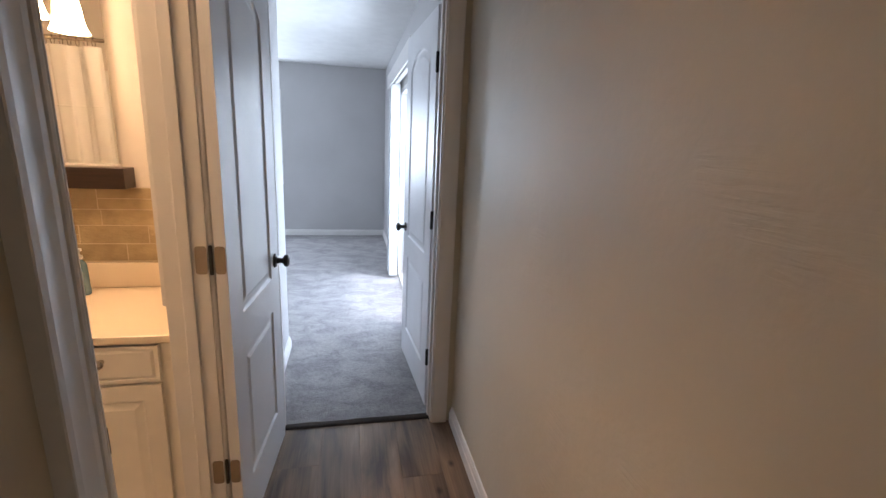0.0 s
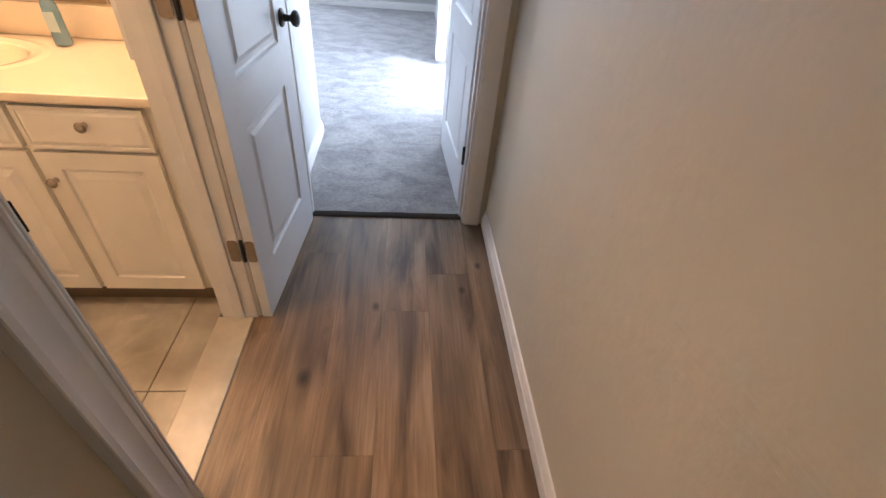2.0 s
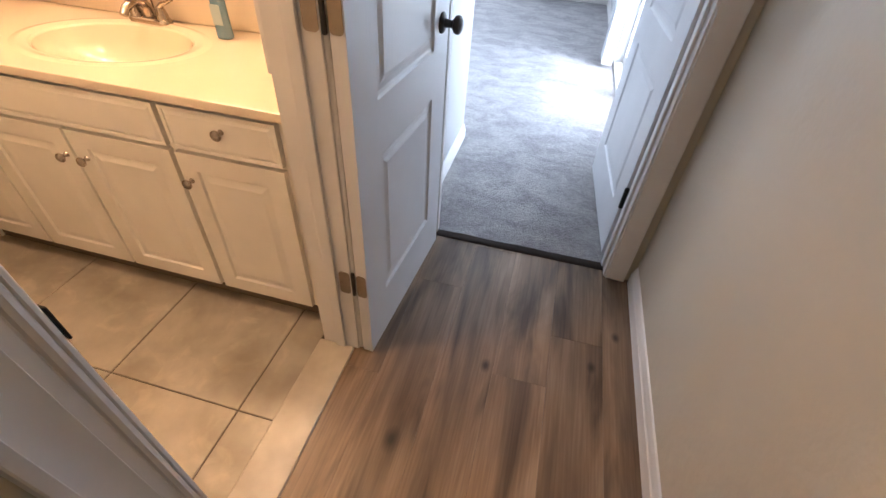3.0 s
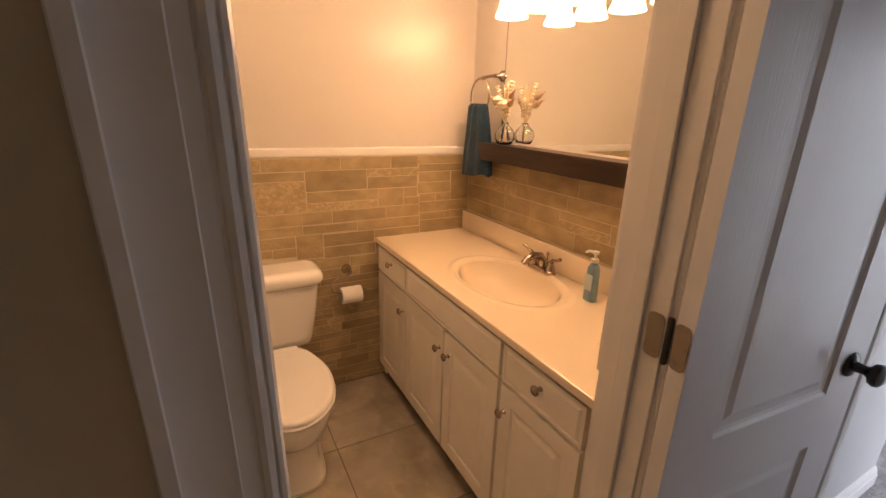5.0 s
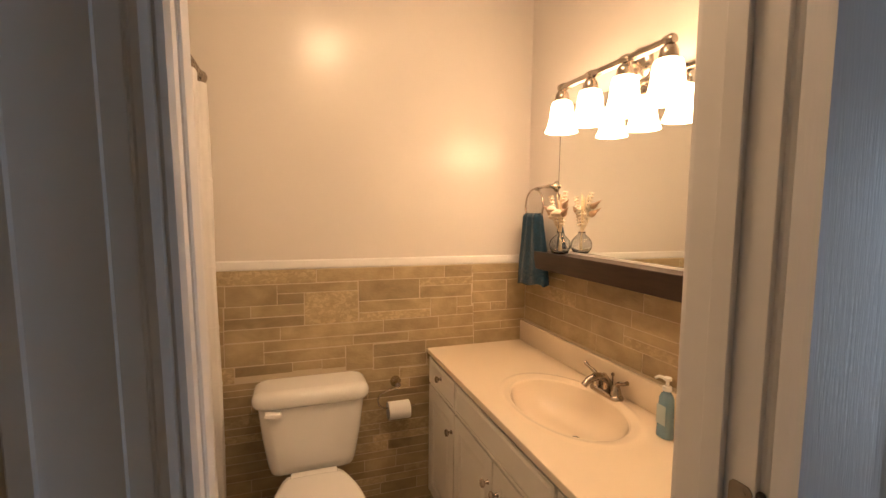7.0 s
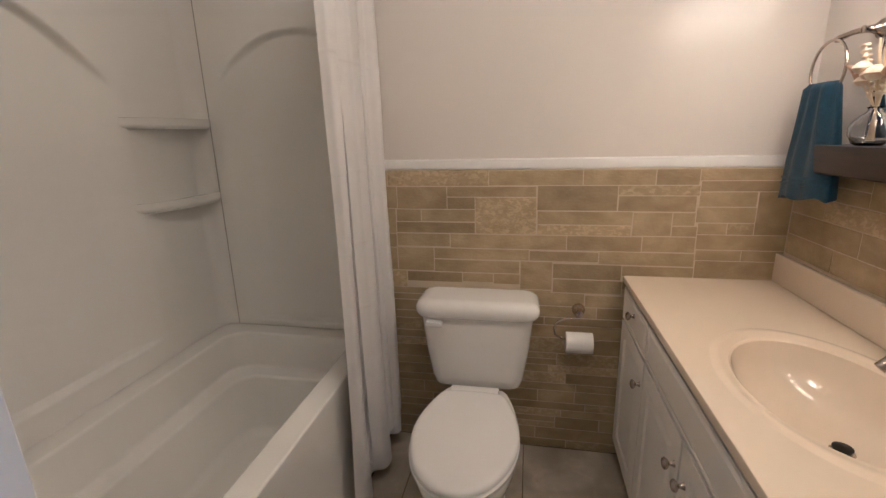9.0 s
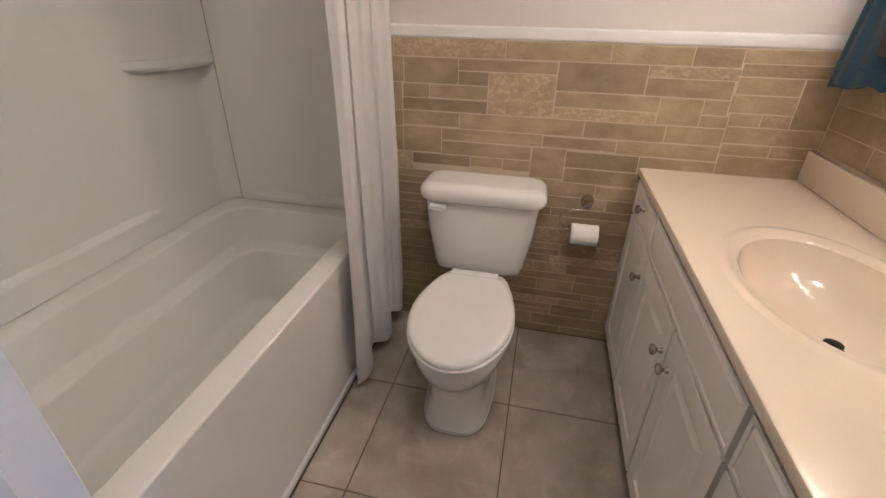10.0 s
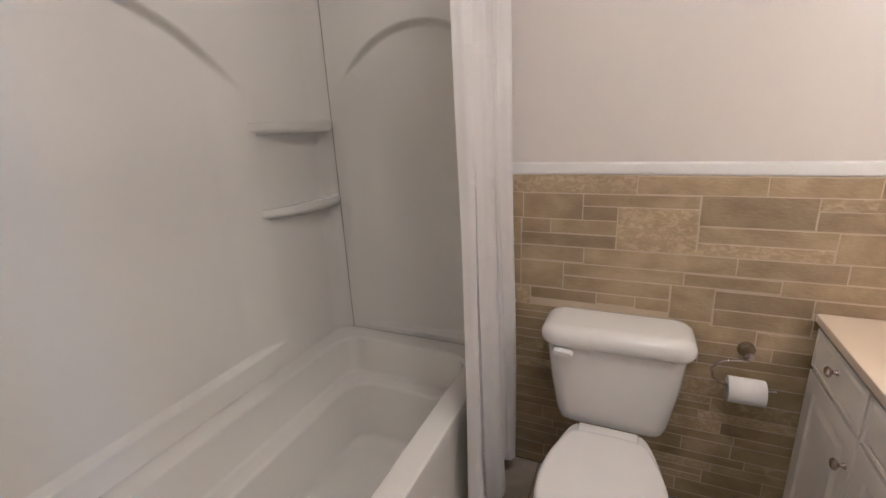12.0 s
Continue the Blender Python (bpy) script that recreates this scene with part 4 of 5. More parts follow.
# ---- ceiling light ----
cl = thing("ceiling_light", "round flush ceiling light with a lit frosted dome", "ceiling light", at=(-1.19, 4.77, CEIL))
bm = bmesh.new()
lathe(bm, ((0.0, -0.0005), (0.150, -0.0005), (0.150, -0.014), (0.140, -0.020), (0.0, -0.020)), (-1.19, 4.77, CEIL), 32)
part("base", bm, M_NICK, cl, smooth=40)
bm = bmesh.new()
lathe(bm, ((0.138, -0.0205), (0.136, -0.034), (0.118, -0.058), (0.085, -0.076), (0.045, -0.086), (0.0, -0.089)), (-1.19, 4.77, CEIL), 32)
part("dome", bm, M_DOME, cl, "glowing frosted glass dome", smooth=60)

# ---- towel ring and towel ----
tr = thing("towel_ring", "brushed nickel towel ring on the wall", "towel ring", at=(-1.985, N_, 1.62))
bm = bmesh.new()
lathe(bm, ((0.0, 0.0), (0.026, 0.0), (0.026, -0.006), (0.017, -0.014), (0.011, -0.026), (0.009, -0.044), (0.011, -0.050), (0.0, -0.054)), (-1.985, N_ - 0.001, 1.632), 18, "y")
part("post", bm, M_NICK, tr, smooth=40)
bm = bmesh.new()
tube(bm, [(-1.985, N_ - 0.048, 1.632), (-2.025, N_ - 0.054, 1.630), (-2.072, N_ - 0.062, 1.622)], [0.0085, 0.0075, 0.0095], 10)
part("arm", bm, M_NICK, tr, smooth=50)
bm = bmesh.new()
RC, RR = (-2.078, N_ - 0.068, 1.540), 0.082
tube(bm, [(RC[0] + RR * math.sin(a), RC[1], RC[2] + RR * math.cos(a)) for a in (2 * math.pi * k / 36 for k in range(36))], 0.0045, 8, True)
part("ring", bm, M_NICK, tr, smooth=60)


def towel():
    """Two hanging layers gathered at the ring, pleated and flaring to a loose hem."""
    bm = bmesh.new()
    rows = []
    nu, nv = 48, 36
    for j in range(nv + 1):
        s = j / nv
        z = 1.490 - 0.332 * s
        half = 0.080 + 0.030 * min(1, s * 1.6) + 0.016 * s * s
        loop = []
        for i in range(nu):
            a = 2 * math.pi * i / nu
            pleat = 0.007 * math.sin(4.0 * math.cos(a) * 2.2 + 1.2 * s) * (1 - 0.4 * s) * (1 if math.sin(a) < 0 else -0.6)
            x = -2.078 + half * math.cos(a) + 0.036 * s + 0.005 * math.sin(3 * s + 2 * a)
            y = 5.664 + (0.020 + 0.010 * s) * math.copysign(abs(math.sin(a)) ** 0.6, math.sin(a)) + pleat - 0.012 * s
            y = min(y, 5.712 if z < 1.24 else 5.722)
            loop.append((x, y, z + 0.010 * math.cos(a) * s + 0.006 * math.sin(5 * a) * s ** 3))
        rows.append(loop)
    top = [(-2.078 + (p[0] + 2.078) * 0.86, 5.665 + (p[1] - 5.664) * 0.5, 1.505) for p in rows[0]]
    loft(bm, [top] + rows)
    return bm


tw = thing("hand_towel", "teal blue terry hand towel hanging through the ring", "towel", at=(-2.06, 5.66, 1.16))
part("cloth", towel(), M_TOWEL, tw, smooth=60)
bm = bmesh.new()
for zz in (1.205, 1.222):
    rows = []
    s = (1.490 - zz) / 0.340
    half = 0.080 + 0.030 * min(1, s * 1.6) + 0.016 * s * s + 0.0015
    for d in (-0.0035, 0.0035):
        rows.append([(-2.078 + half * math.cos(a) + 0.036 * s, 5.664 - 0.012 * s + (0.0315 + 0.010 * s) * math.copysign(abs(math.sin(a)) ** 0.6, math.sin(a)), zz + d + 0.010 * math.cos(a) * s) for a in (math.pi + math.pi * k / 24 for k in range(25))])
    loft(bm, rows, False, False, closed=False)
part("woven_band", bm, M_TOWEL, tw, "flat woven band above the hem", smooth=60)


# ---- vases with reeds ----
def vase(x, y, seed, label):
    rnd = random.Random(seed)
    z0 = 1.326
    t = thing("vase", label, "vase", at=(x, y, z0))
    bm = bmesh.new()
    outer = ((0.0, 0.0005), (0.026, 0.0005), (0.036, 0.006), (0.046, 0.026), (0.0475, 0.042), (0.042, 0.060), (0.028, 0.076), (0.0165, 0.085), (0.0145, 0.092), (0.0185, 0.097))
    inner = ((0.0165, 0.097), (0.0120, 0.092), (0.0140, 0.084), (0.0260, 0.0735), (0.0395, 0.058), (0.0448, 0.042), (0.0430, 0.026), (0.033, 0.010), (0.024, 0.006), (0.0, 0.006))
    lathe(bm, outer + inner, (x, y, z0), 28)
    part("glass_body", bm, M_VASE, t, "smoky grey glass globe with a narrow neck", smooth=60)
    for i in range(12):
        a, lean = rnd.uniform(0, 6.28), rnd.uniform(0.05, 0.26)
        h = rnd.uniform(0.225, 0.27)
        fx, fy = math.cos(a) * lean, math.sin(a) * lean * 0.5
        bm = bmesh.new()
        tube(bm, [(x - fx * 0.06, y - fy * 0.06, z0 + 0.010), (x, y, z0 + 0.09), (x + fx * 0.14, y + fy * 0.14, z0 + h)], 0.0026, 6)
        part("reed", bm, M_REED, t)
    for sx, zz0 in ((-0.066, 0.255), (0.046, 0.272)):
        bm = bmesh.new()
        top = Vector((x + sx, y - 0.012, z0 + zz0))
        foot = Vector((x + sx * 0.15, y, z0 + 0.095))
        tube(bm, [foot.lerp(top, k / 46) for k in range(47)], [0.0016 if k < 8 else (0.0035, 0.0115, 0.0115, 0.0035)[k % 4] for k in range(47)], 9)
        part("spiral_stem", bm, M_SHELL, t, "pale stem with stacked discs", smooth=50)
    for dx, dz, tip, big in ((-0.070, 0.192, -0.95, 1.0), (0.044, 0.178, 0.9, 1.2), (0.050, 0.212, 0.8, 1.1), (-0.052, 0.168, -0.6, 0.8)):
        c = Vector((x + dx, y - 0.016, z0 + dz))
        d = Vector((tip, -0.2, 0.5)).normalized()
        bm = bmesh.new()
        tube(bm, [c - d * 0.014 * big, c - d * 0.006, c + d * 0.006 * big, c + d * 0.022 * big, c + d * 0.045 * big], [0.004, 0.012 * big, 0.012 * big, 0.007, 0.0008], 12)
        shell = part("shell", bm, M_SHELLD, t, "brown spiral shell", smooth=50)
        bm = bmesh.new()
        tube(bm, [(x, y, z0 + 0.085), c], 0.0015, 5)
        part("stem", bm, M_REED, shell)
    for dx, dz, r in ((-0.044, 0.196, 0.022), (0.008, 0.178, 0.025), (-0.036, 0.162, 0.018), (-0.020, 0.176, 0.017)):
        c = Vector((x + dx, y - 0.022, z0 + dz))
        bm = bmesh.new()
        lathe(bm, ((0.0, -0.7 * r), (0.6 * r, -0.55 * r), (r, 0.0), (0.75 * r, 0.45 * r), (0.3 * r, 0.75 * r), (0.0, 0.8 * r)), c, 14)
        for v in bm.verts:
            w = v.co - c
            v.co = c + w * (1 + 0.12 * math.sin(7 * math.atan2(w.y, w.x)))
        shell = part("shell", bm, M_SHELL, t, "cream ridged shell", smooth=50)
        bm = bmesh.new()
        tube(bm, [(x, y, z0 + 0.085), c], 0.0015, 5)
        part("stem", bm, M_REED, shell)


vase(-1.836, 5.660, 4, "smoky glass vase with reed sticks and shells on the ledge")

# ---- chair rail ----
RAIL = ((0, 0), (0.012, 0), (0.0155, 0.004), (0.0160, 0.016), (0.0148, 0.019), (0.0148, 0.030), (0.0115, 0.037), (0, 0.042))
bm = bmesh.new()
profile_strip(bm, RAIL, (W, 4.20, 1.241), (W, N_, 1.241), (1, 0, 0), (0, 0, 1))
structure("trim_chair_rail_west", bm, M_TRIM, "white moulded chair rail above the stone tile", "trim", smooth=30)
bm = bmesh.new()
profile_strip(bm, RAIL, (W + 0.02, N_, 1.241), (-2.006, N_, 1.241), (0, -1, 0), (0, 0, 1))
structure("trim_chair_rail_north", bm, M_TRIM, "short white chair rail beside the shelf", "trim", smooth=30)

# ---- tub and surround ----
TX0, TX1, TY0, TY1, TZ = -2.175, EX - 0.012, 3.415, 4.168, 0.548
tub = thing("bathtub", "white acrylic alcove bathtub with a wide flat rim", "bathtub", at=(-1.47, 3.8, 0))
bm = bmesh.new()


def tub_loop(x0, x1, y0, y1, r, z):
    return rrect((x0 + x1) / 2, (y0 + y1) / 2, (x1 - x0) / 2, (y1 - y0) / 2, r, z, 8)


TUB = (  # inset west, east, south, north, corner radius, drop below the rim
    (0.0, 0.0, 0.0, 0.0, 0.012, 0.050), (0.0, 0.0, 0.0, 0.0, 0.014, 0.007), (0.002, 0.002, 0.002, 0.002, 0.016, 0.002), (0.007, 0.007, 0.007, 0.007, 0.02, 0.0),
    (0.076, 0.076, 0.080, 0.080, 0.09, 0.001), (0.081, 0.081, 0.086, 0.084, 0.09, 0.004), (0.084, 0.084, 0.090, 0.086, 0.09, 0.012),
    (0.099, 0.100, 0.104, 0.092, 0.09, 0.146), (0.103, 0.102, 0.108, 0.093, 0.09, 0.154), (0.110, 0.104, 0.116, 0.094, 0.09, 0.158),
    (0.158, 0.112, 0.168, 0.098, 0.09, 0.160), (0.166, 0.116, 0.175, 0.100, 0.09, 0.163), (0.171, 0.120, 0.179, 0.103, 0.09, 0.172),
    (0.214, 0.150, 0.204, 0.135, 0.09, 0.366), (0.222, 0.155, 0.211, 0.141, 0.09, 0.381), (0.238, 0.165, 0.226, 0.156, 0.08, 0.391), (0.262, 0.185, 0.250, 0.178, 0.07, 0.394))
loft(bm, [tub_loop(TX0 + w, TX1 - e, TY0 + so, TY1 - no, r, TZ - d) for w, e, so, no, r, d in TUB], False, True)
crisp(part("basin", bm, M_ACRYL, tub, smooth=50))
part("apron", boxes((TX0, TX1, TY1 - 0.022, TY1 - 0.004, 0.004, TZ - 0.045)), M_ACRYL, tub)
part("base_trim", boxes((W + 0.016, EX - 0.002, TY1 - 0.004, TY1 + 0.010, 0.003, 0.028), bevel=0.004), M_TRIM, tub, "white trim strip along the floor")

sr = thing("tub_surround", "white glossy acrylic tub surround with arched panels", "tub surround", at=(-1.47, 3.43, 0.56))
SZ0, SZ1 = TZ + 0.002, 1.948
SOUTH_Y, WEST_X = 3.425, -2.170
RING = ((0.004, 0.0), (0.010, 0.004), (0.018, 0.017), (0.030, 0.023), (0.060, 0.025))


def ease(x):
    x = max(0.0, min(1.0, x))
    return x * x * (3 - 2 * x)


def relief_panel(u0, u1, z0, z1, place, left, right, low, spring, crown, deep, thick):
    """A panel with a soft-sided arched recess. place(u, z, depth) gives the point."""
    nu, nz = 150, 300
    mid, half = (left + right) / 2, (right - left) / 2
    bm = bmesh.new()
    rows = []
    for j in range(nz + 1):
        z = z0 + (z1 - z0) * j / nz
        row = []
        for i in range(nu + 1):
            u = u0 + (u1 - u0) * i / nu
            k = abs(u - mid) / half
            top = spring + (crown - spring) * (1 - min(k, 1.0) ** 2.2)
            d = deep * ease((top - z) / 0.020) * ease((z - low) / 0.014) * ease((1 - k) * half / 0.16)
            row.append(place(u, z, d))
        rows.append(row)
    loft(bm, rows, False, False, closed=False)
    back = [[place(u, z, thick) for u in (u0, u1)] for z in (z0, z1)]
    loft(bm, back, False, False, closed=False)
    for a, b in ((u0, u0 + 1e-4), (u1, u1 - 1e-4)):
        loft(bm, [[place(a, z, 0), place(a, z, thick)] for z in (z0, z1)], False, False, closed=False)
    loft(bm, [[place(u, z1, 0), place(u, z1, thick)] for u in (u0, u1)], False, False, closed=False)
    return bm


part("back_panel", relief_panel(-2.110, TX1, SZ0, SZ1, lambda u, z, d: Vector((u, SOUTH_Y - d, z)), -1.83, -0.76, 0.635, 1.54, 1.81, 0.033, 0.038), M_ACRYL, sr, smooth=60)
part("end_panel", relief_panel(SOUTH_Y + 0.064, 4.175, SZ0, SZ1, lambda u, z, d: Vector((WEST_X - d, u, z)), 3.525, 4.24, 0.572, 1.58, 1.785, 0.030, 0.078), M_ACRYL, sr, smooth=60)
for zt in (1.462, 1.163):
    bm = bmesh.new()
    top = [(-2.168, SOUTH_Y - 0.002), (-2.168, SOUTH_Y + 0.064)]
    for i in range(11):
        u = i / 10
        top.append((-2.150 + 0.350 * u, SOUTH_Y + 0.070 - 0.012 * u - 0.058 * u ** 4))
    top.append((-1.798, SOUTH_Y - 0.002))
    top.reverse()
    c = Vector((-2.12, SOUTH_Y))

    def ring_at(k, z):
        return [(c.x + (p[0] - c.x) * k, c.y + (p[1] - c.y) * k, z) for p in top]
    loft(bm, [ring_at(0.90, zt - 0.040), ring_at(0.965, zt - 0.032), ring_at(0.992, zt - 0.028), ring_at(1.0, zt - 0.023), ring_at(1.0, zt - 0.005), ring_at(0.992, zt - 0.001), ring_at(0.965, zt), ring_at(0.94, zt - 0.004), ring_at(0.90, zt - 0.008)])
    crisp(part("corner_shelf", bm, M_ACRYL, sr, "moulded corner shelf", smooth=50))
# moulded corner column behind the shelves
bm = bmesh.new()
col = []
for i in range(10):
    a = radians(90 * i / 9)
    col.append((-2.110 - 0.060 * math.sin(a), SOUTH_Y + 0.060 - 0.060 * math.cos(a)))
col += [(-2.170, SOUTH_Y - 0.036), (-2.110, SOUTH_Y - 0.036)]
loft(bm, [[(x, y, SZ0) for x, y in col], [(x, y, SZ1 - 0.002) for x, y in col]])
part("corner_cove", bm, M_ACRYL, sr, smooth=50)
part("panel_seam", boxes((-2.174, -2.1690, SOUTH_Y + 0.0605, SOUTH_Y + 0.0638, SZ0, SZ1)), M_SEAM, sr, "grey hairline seam")

# ---- shower rod and curtain ----
RY, RZ = 4.190, 2.045
rod = thing("shower_rod", "brushed nickel straight shower curtain rod", "curtain rod", at=(-1.48, RY, RZ))
bm = bmesh.new()
tube(bm, [(W + 0.004, RY, RZ), (EX - 0.004, RY, RZ)], 0.0125, 14)
part("rod", bm, M_NICK, rod, smooth=50)
for fx, s in ((W, 1), (EX, -1)):
    bm = bmesh.new()
    lathe(bm, ((0.0, 0.0005), (0.028, 0.0005), (0.028, 0.006), (0.020, 0.016), (0.015, 0.030), (0.0, 0.030)), (fx, RY, RZ), 18, "x") if s > 0 else lathe(bm, ((0.0, -0.0005), (0.028, -0.0005), (0.028, -0.006), (0.020, -0.016), (0.015, -0.030), (0.0, -0.030)), (fx, RY, RZ), 18, "x")
    part("flange", bm, M_NICK, rod, smooth=40)


def curtain_point(x0, x1, y, z_top, z_bot, folds, amp, phase, flare, u, s):
    xa, xb = x0 + flare[0] * s, x1 + flare[1] * s
    ph = 2 * math.pi * folds * u + phase
    am = amp * (0.55 + 0.45 * s) * (1 + 0.3 * math.sin(7 * u + 3 * s))
    crease = 0.004 * noise.noise(Vector((u * 14, s * 2.5, phase))) + 0.006 * noise.noise(Vector((u * 5, s * 4, phase)))
    x = xa + (xb - xa) * u + 0.012 * math.sin(2 * ph)
    dip = 0.05 * (1 - u) ** 6 if z_bot < 0.05 else 0.0
    return (x, y + am * math.sin(ph + 0.6 * math.sin(3 * s)) + 0.020 * s + crease, z_top + (z_bot - z_top) * s + (0.05 - dip) * s ** 8 + 0.006 * math.sin(9 * u) * s)


def curtain_sheet(x0, x1, y, z_top, z_bot, folds, amp, phase, flare):
    bm = bmesh.new()
    nu, nv = 130, 60
    rows = [[curtain_point(x0, x1, y, z_top, z_bot, folds, amp, phase, flare, i / nu, j / nv) for i in range(nu + 1)] for j in range(nv + 1)]
    back = [[(p[0], p[1] - 0.0022, p[2]) for p in row] for row in rows]
    for sheet in (rows, back):
        loft(bm, sheet, False, False, closed=False)
    return bm


cu = thing("shower_curtain", "white waffle-weave shower curtain gathered to one side", "shower curtain", at=(-1.97, RY, 1.0))
part("curtain", curtain_sheet(-1.728, -2.172, RY + 0.016, 2.000, 0.022, 2.3, 0.030, -0.6, (0.050, 0.015)), M_CURT, cu, smooth=80)
part("liner", curtain_sheet(-1.85, -2.230, RY + 0.004, 1.995, 0.085, 3.0, 0.018, 2.0, (0.02, 0.0)), M_CURT, cu, "plain white liner", smooth=80)
for zz in (1.62, 1.27, 1.02, 0.78, 0.50, 0.24):
    bm = bmesh.new()
    rows = []
    for i in range(61):
        x, y, z = curtain_point(-1.728, -2.172, RY + 0.016, 2.000, 0.022, 2.3, 0.030, -0.6, (0.050, 0.015), i / 60, (2.0 - zz) / 1.978)
        rows.append((x, y, z))
    loft(bm, [[(x, y + o, z + h) for x, y, z in rows] for o, h in ((0.0005, -0.006), (0.0018, -0.004), (0.0018, 0.004), (0.0005, 0.006))], False, False, closed=False)
    part("woven_band", bm, M_CURT, cu, smooth=60)
for i in range(9):
    hx = -1.785 - 0.047 * i
    bm = bmesh.new()
    tube(bm, [(hx, RY + 0.022 * math.sin(a), RZ - 0.014 + 0.030 * math.cos(a)) for a in (2 * math.pi * k / 16 for k in range(16))], 0.0022, 6, True)
    part("curtain_ring", bm, M_NICK, cu, smooth=60)

# ---- toilet ----
TC = 4.608
to = thing("toilet", "white two-piece toilet with the lid closed", "toilet", at=(-1.8, TC, 0))


def egg(x_back, x_front, half, z, n=48, blunt=1.0):
    """Seat outline: narrow shoulders at the hinge end, widest half way, round at the front."""
    pts = []
    xm = x_back + (x_front - x_back) * 0.47
    for i in range(n):
        a = 2 * math.pi * i / n
        ca, sa = math.cos(a), math.sin(a)
        side = math.copysign(1, sa)
        if ca >= -1e-9:
            x = xm + (x_front - xm) * max(ca, 0) ** blunt
            y = half * side * abs(sa) ** blunt
        else:
            h = (math.pi / 2 - math.acos(min(1, abs(ca)))) / (math.pi / 2)
            if h < 0.72:
                q = h / 0.72 * 0.96
                y = half * side * (1 - 0.36 * q ** 1.8)
            else:
                r = (h - 0.72) / 0.28
                q = 0.96 + 0.04 * math.sin(r * math.pi / 2)
                y = half * side * 0.665 * (1 - r) * (1 + 0.35 * r)
            x = xm + (x_back - xm) * q
        pts.append((x, TC + y, z))
    return pts


bm = bmesh.new()
loft(bm, [egg(-2.10, -1.570, 0.124, 0.002, blunt=0.6), egg(-2.10, -1.567, 0.126, 0.012, blunt=0.6), egg(-2.09, -1.580, 0.114, 0.03, blunt=0.6), egg(-2.08, -1.592, 0.108, 0.10, blunt=0.6), egg(-2.08, -1.590, 0.110, 0.17, blunt=0.6), egg(-2.07, -1.565, 0.122, 0.215, blunt=0.75), egg(-2.07, -1.515, 0.150, 0.258), egg(-2.07, -1.478, 0.170, 0.302), egg(-2.06, -1.464, 0.176, 0.342), egg(-2.06, -1.460, 0.178, 0.378), egg(-2.05, -1.466, 0.172, 0.386)])
part("bowl", bm, M_PORC, to, smooth=50)
bm = bmesh.new()
loft(bm, [egg(-1.955, -1.456, 0.176, 0.388), egg(-1.958, -1.450, 0.180, 0.393), egg(-1.958, -1.450, 0.180, 0.403), egg(-1.955, -1.456, 0.176, 0.407)])
part("seat", bm, M_SEAT, to, smooth=45)
bm = bmesh.new()
loft(bm, [egg(-1.962, -1.458, 0.174, 0.409), egg(-1.965, -1.453, 0.178, 0.413), egg(-1.965, -1.454, 0.177, 0.421), egg(-1.961, -1.460, 0.172, 0.4265), egg(-1.955, -1.467, 0.166, 0.4295), egg(-1.948, -1.474, 0.159, 0.4305), egg(-1.940, -1.482, 0.151, 0.4308)])
crisp(part("lid", bm, M_SEAT, to, smooth=45))
part("hinge_bar", boxes((-2.012, -1.950, TC - 0.094, TC + 0.094, 0.389, 0.419), bevel=0.006, seg=2), M_SEAT, to, smooth=40)
bm = bmesh.new()
tube(bm, egg(-2.10, -1.567, 0.126, 0.003, blunt=0.6), 0.0035, 6, True)
part("caulk_bead", bm, M_TRIM, to, "white caulk bead along the floor", smooth=60)
bm = bmesh.new()
loft(bm, [rrect(-2.125, TC, hx, hy, r, z, 6) for hx, hy, r, z in ((0.064, 0.146, 0.05, 0.384), (0.082, 0.174, 0.05, 0.396), (0.088, 0.184, 0.05, 0.430), (0.093, 0.205, 0.05, 0.56), (0.098, 0.219, 0.045, 0.700))])
part("tank", bm, M_PORC, to, smooth=50)
bm = bmesh.new()
loft(bm, [rrect(-2.122, TC, 0.100 + k, 0.226 + k * 1.2, 0.05 + k, z, 7) for k, z in ((-0.004, 0.690), (0.008, 0.698), (0.013, 0.712), (0.012, 0.730), (0.004, 0.747), (-0.010, 0.756), (-0.026, 0.760), (-0.034, 0.7605))])
part("tank_lid", bm, M_PORC, to, smooth=60)
bm = bmesh.new()
loft(bm, [[(-2.026 + o, y, z) for y, z in ((TC - 0.185, 0.668 - k), (TC - 0.185 + 0.055, 0.664 - k), (TC - 0.185 + 0.060, 0.676), (TC - 0.185 + 0.055, 0.684 + k), (TC - 0.185, 0.690 + k), (TC - 0.190, 0.679))] for o, k in ((0.000, -0.002), (0.014, 0.0), (0.026, 0.0), (0.031, -0.003))])
part("flush_lever", bm, M_SEAT, to, "white flush lever", smooth=30)

# ---- toilet paper holder ----
tp = thing("toilet_paper_holder", "brushed nickel wire toilet paper holder on the tile", "paper holder", at=(-2.236, 5.008, 0.667))
bm = bmesh.new()
lathe(bm, ((0.0, 0.0), (0.026, 0.0), (0.026, 0.007), (0.017, 0.018), (0.012, 0.034), (0.015, 0.046), (0.014, 0.058), (0.0, 0.063)), (-2.235, 5.008, 0.672), 18, "x")
part("post", bm, M_NICK, tp, smooth=40)
bm = bmesh.new()
XR, YR, ZR = -2.170, 5.010, 0.565
wire = [(-2.182, 5.008, 0.655), (-2.178, 4.960, 0.652), (-2.174, 4.925, 0.640), (-2.171, 4.908, 0.615), (-2.170, 4.915, 0.585), (-2.170, 4.938, ZR + 0.006), (-2.170, 4.975, ZR), (-2.170, 5.075, ZR), (-2.170, 5.092, ZR + 0.003)]
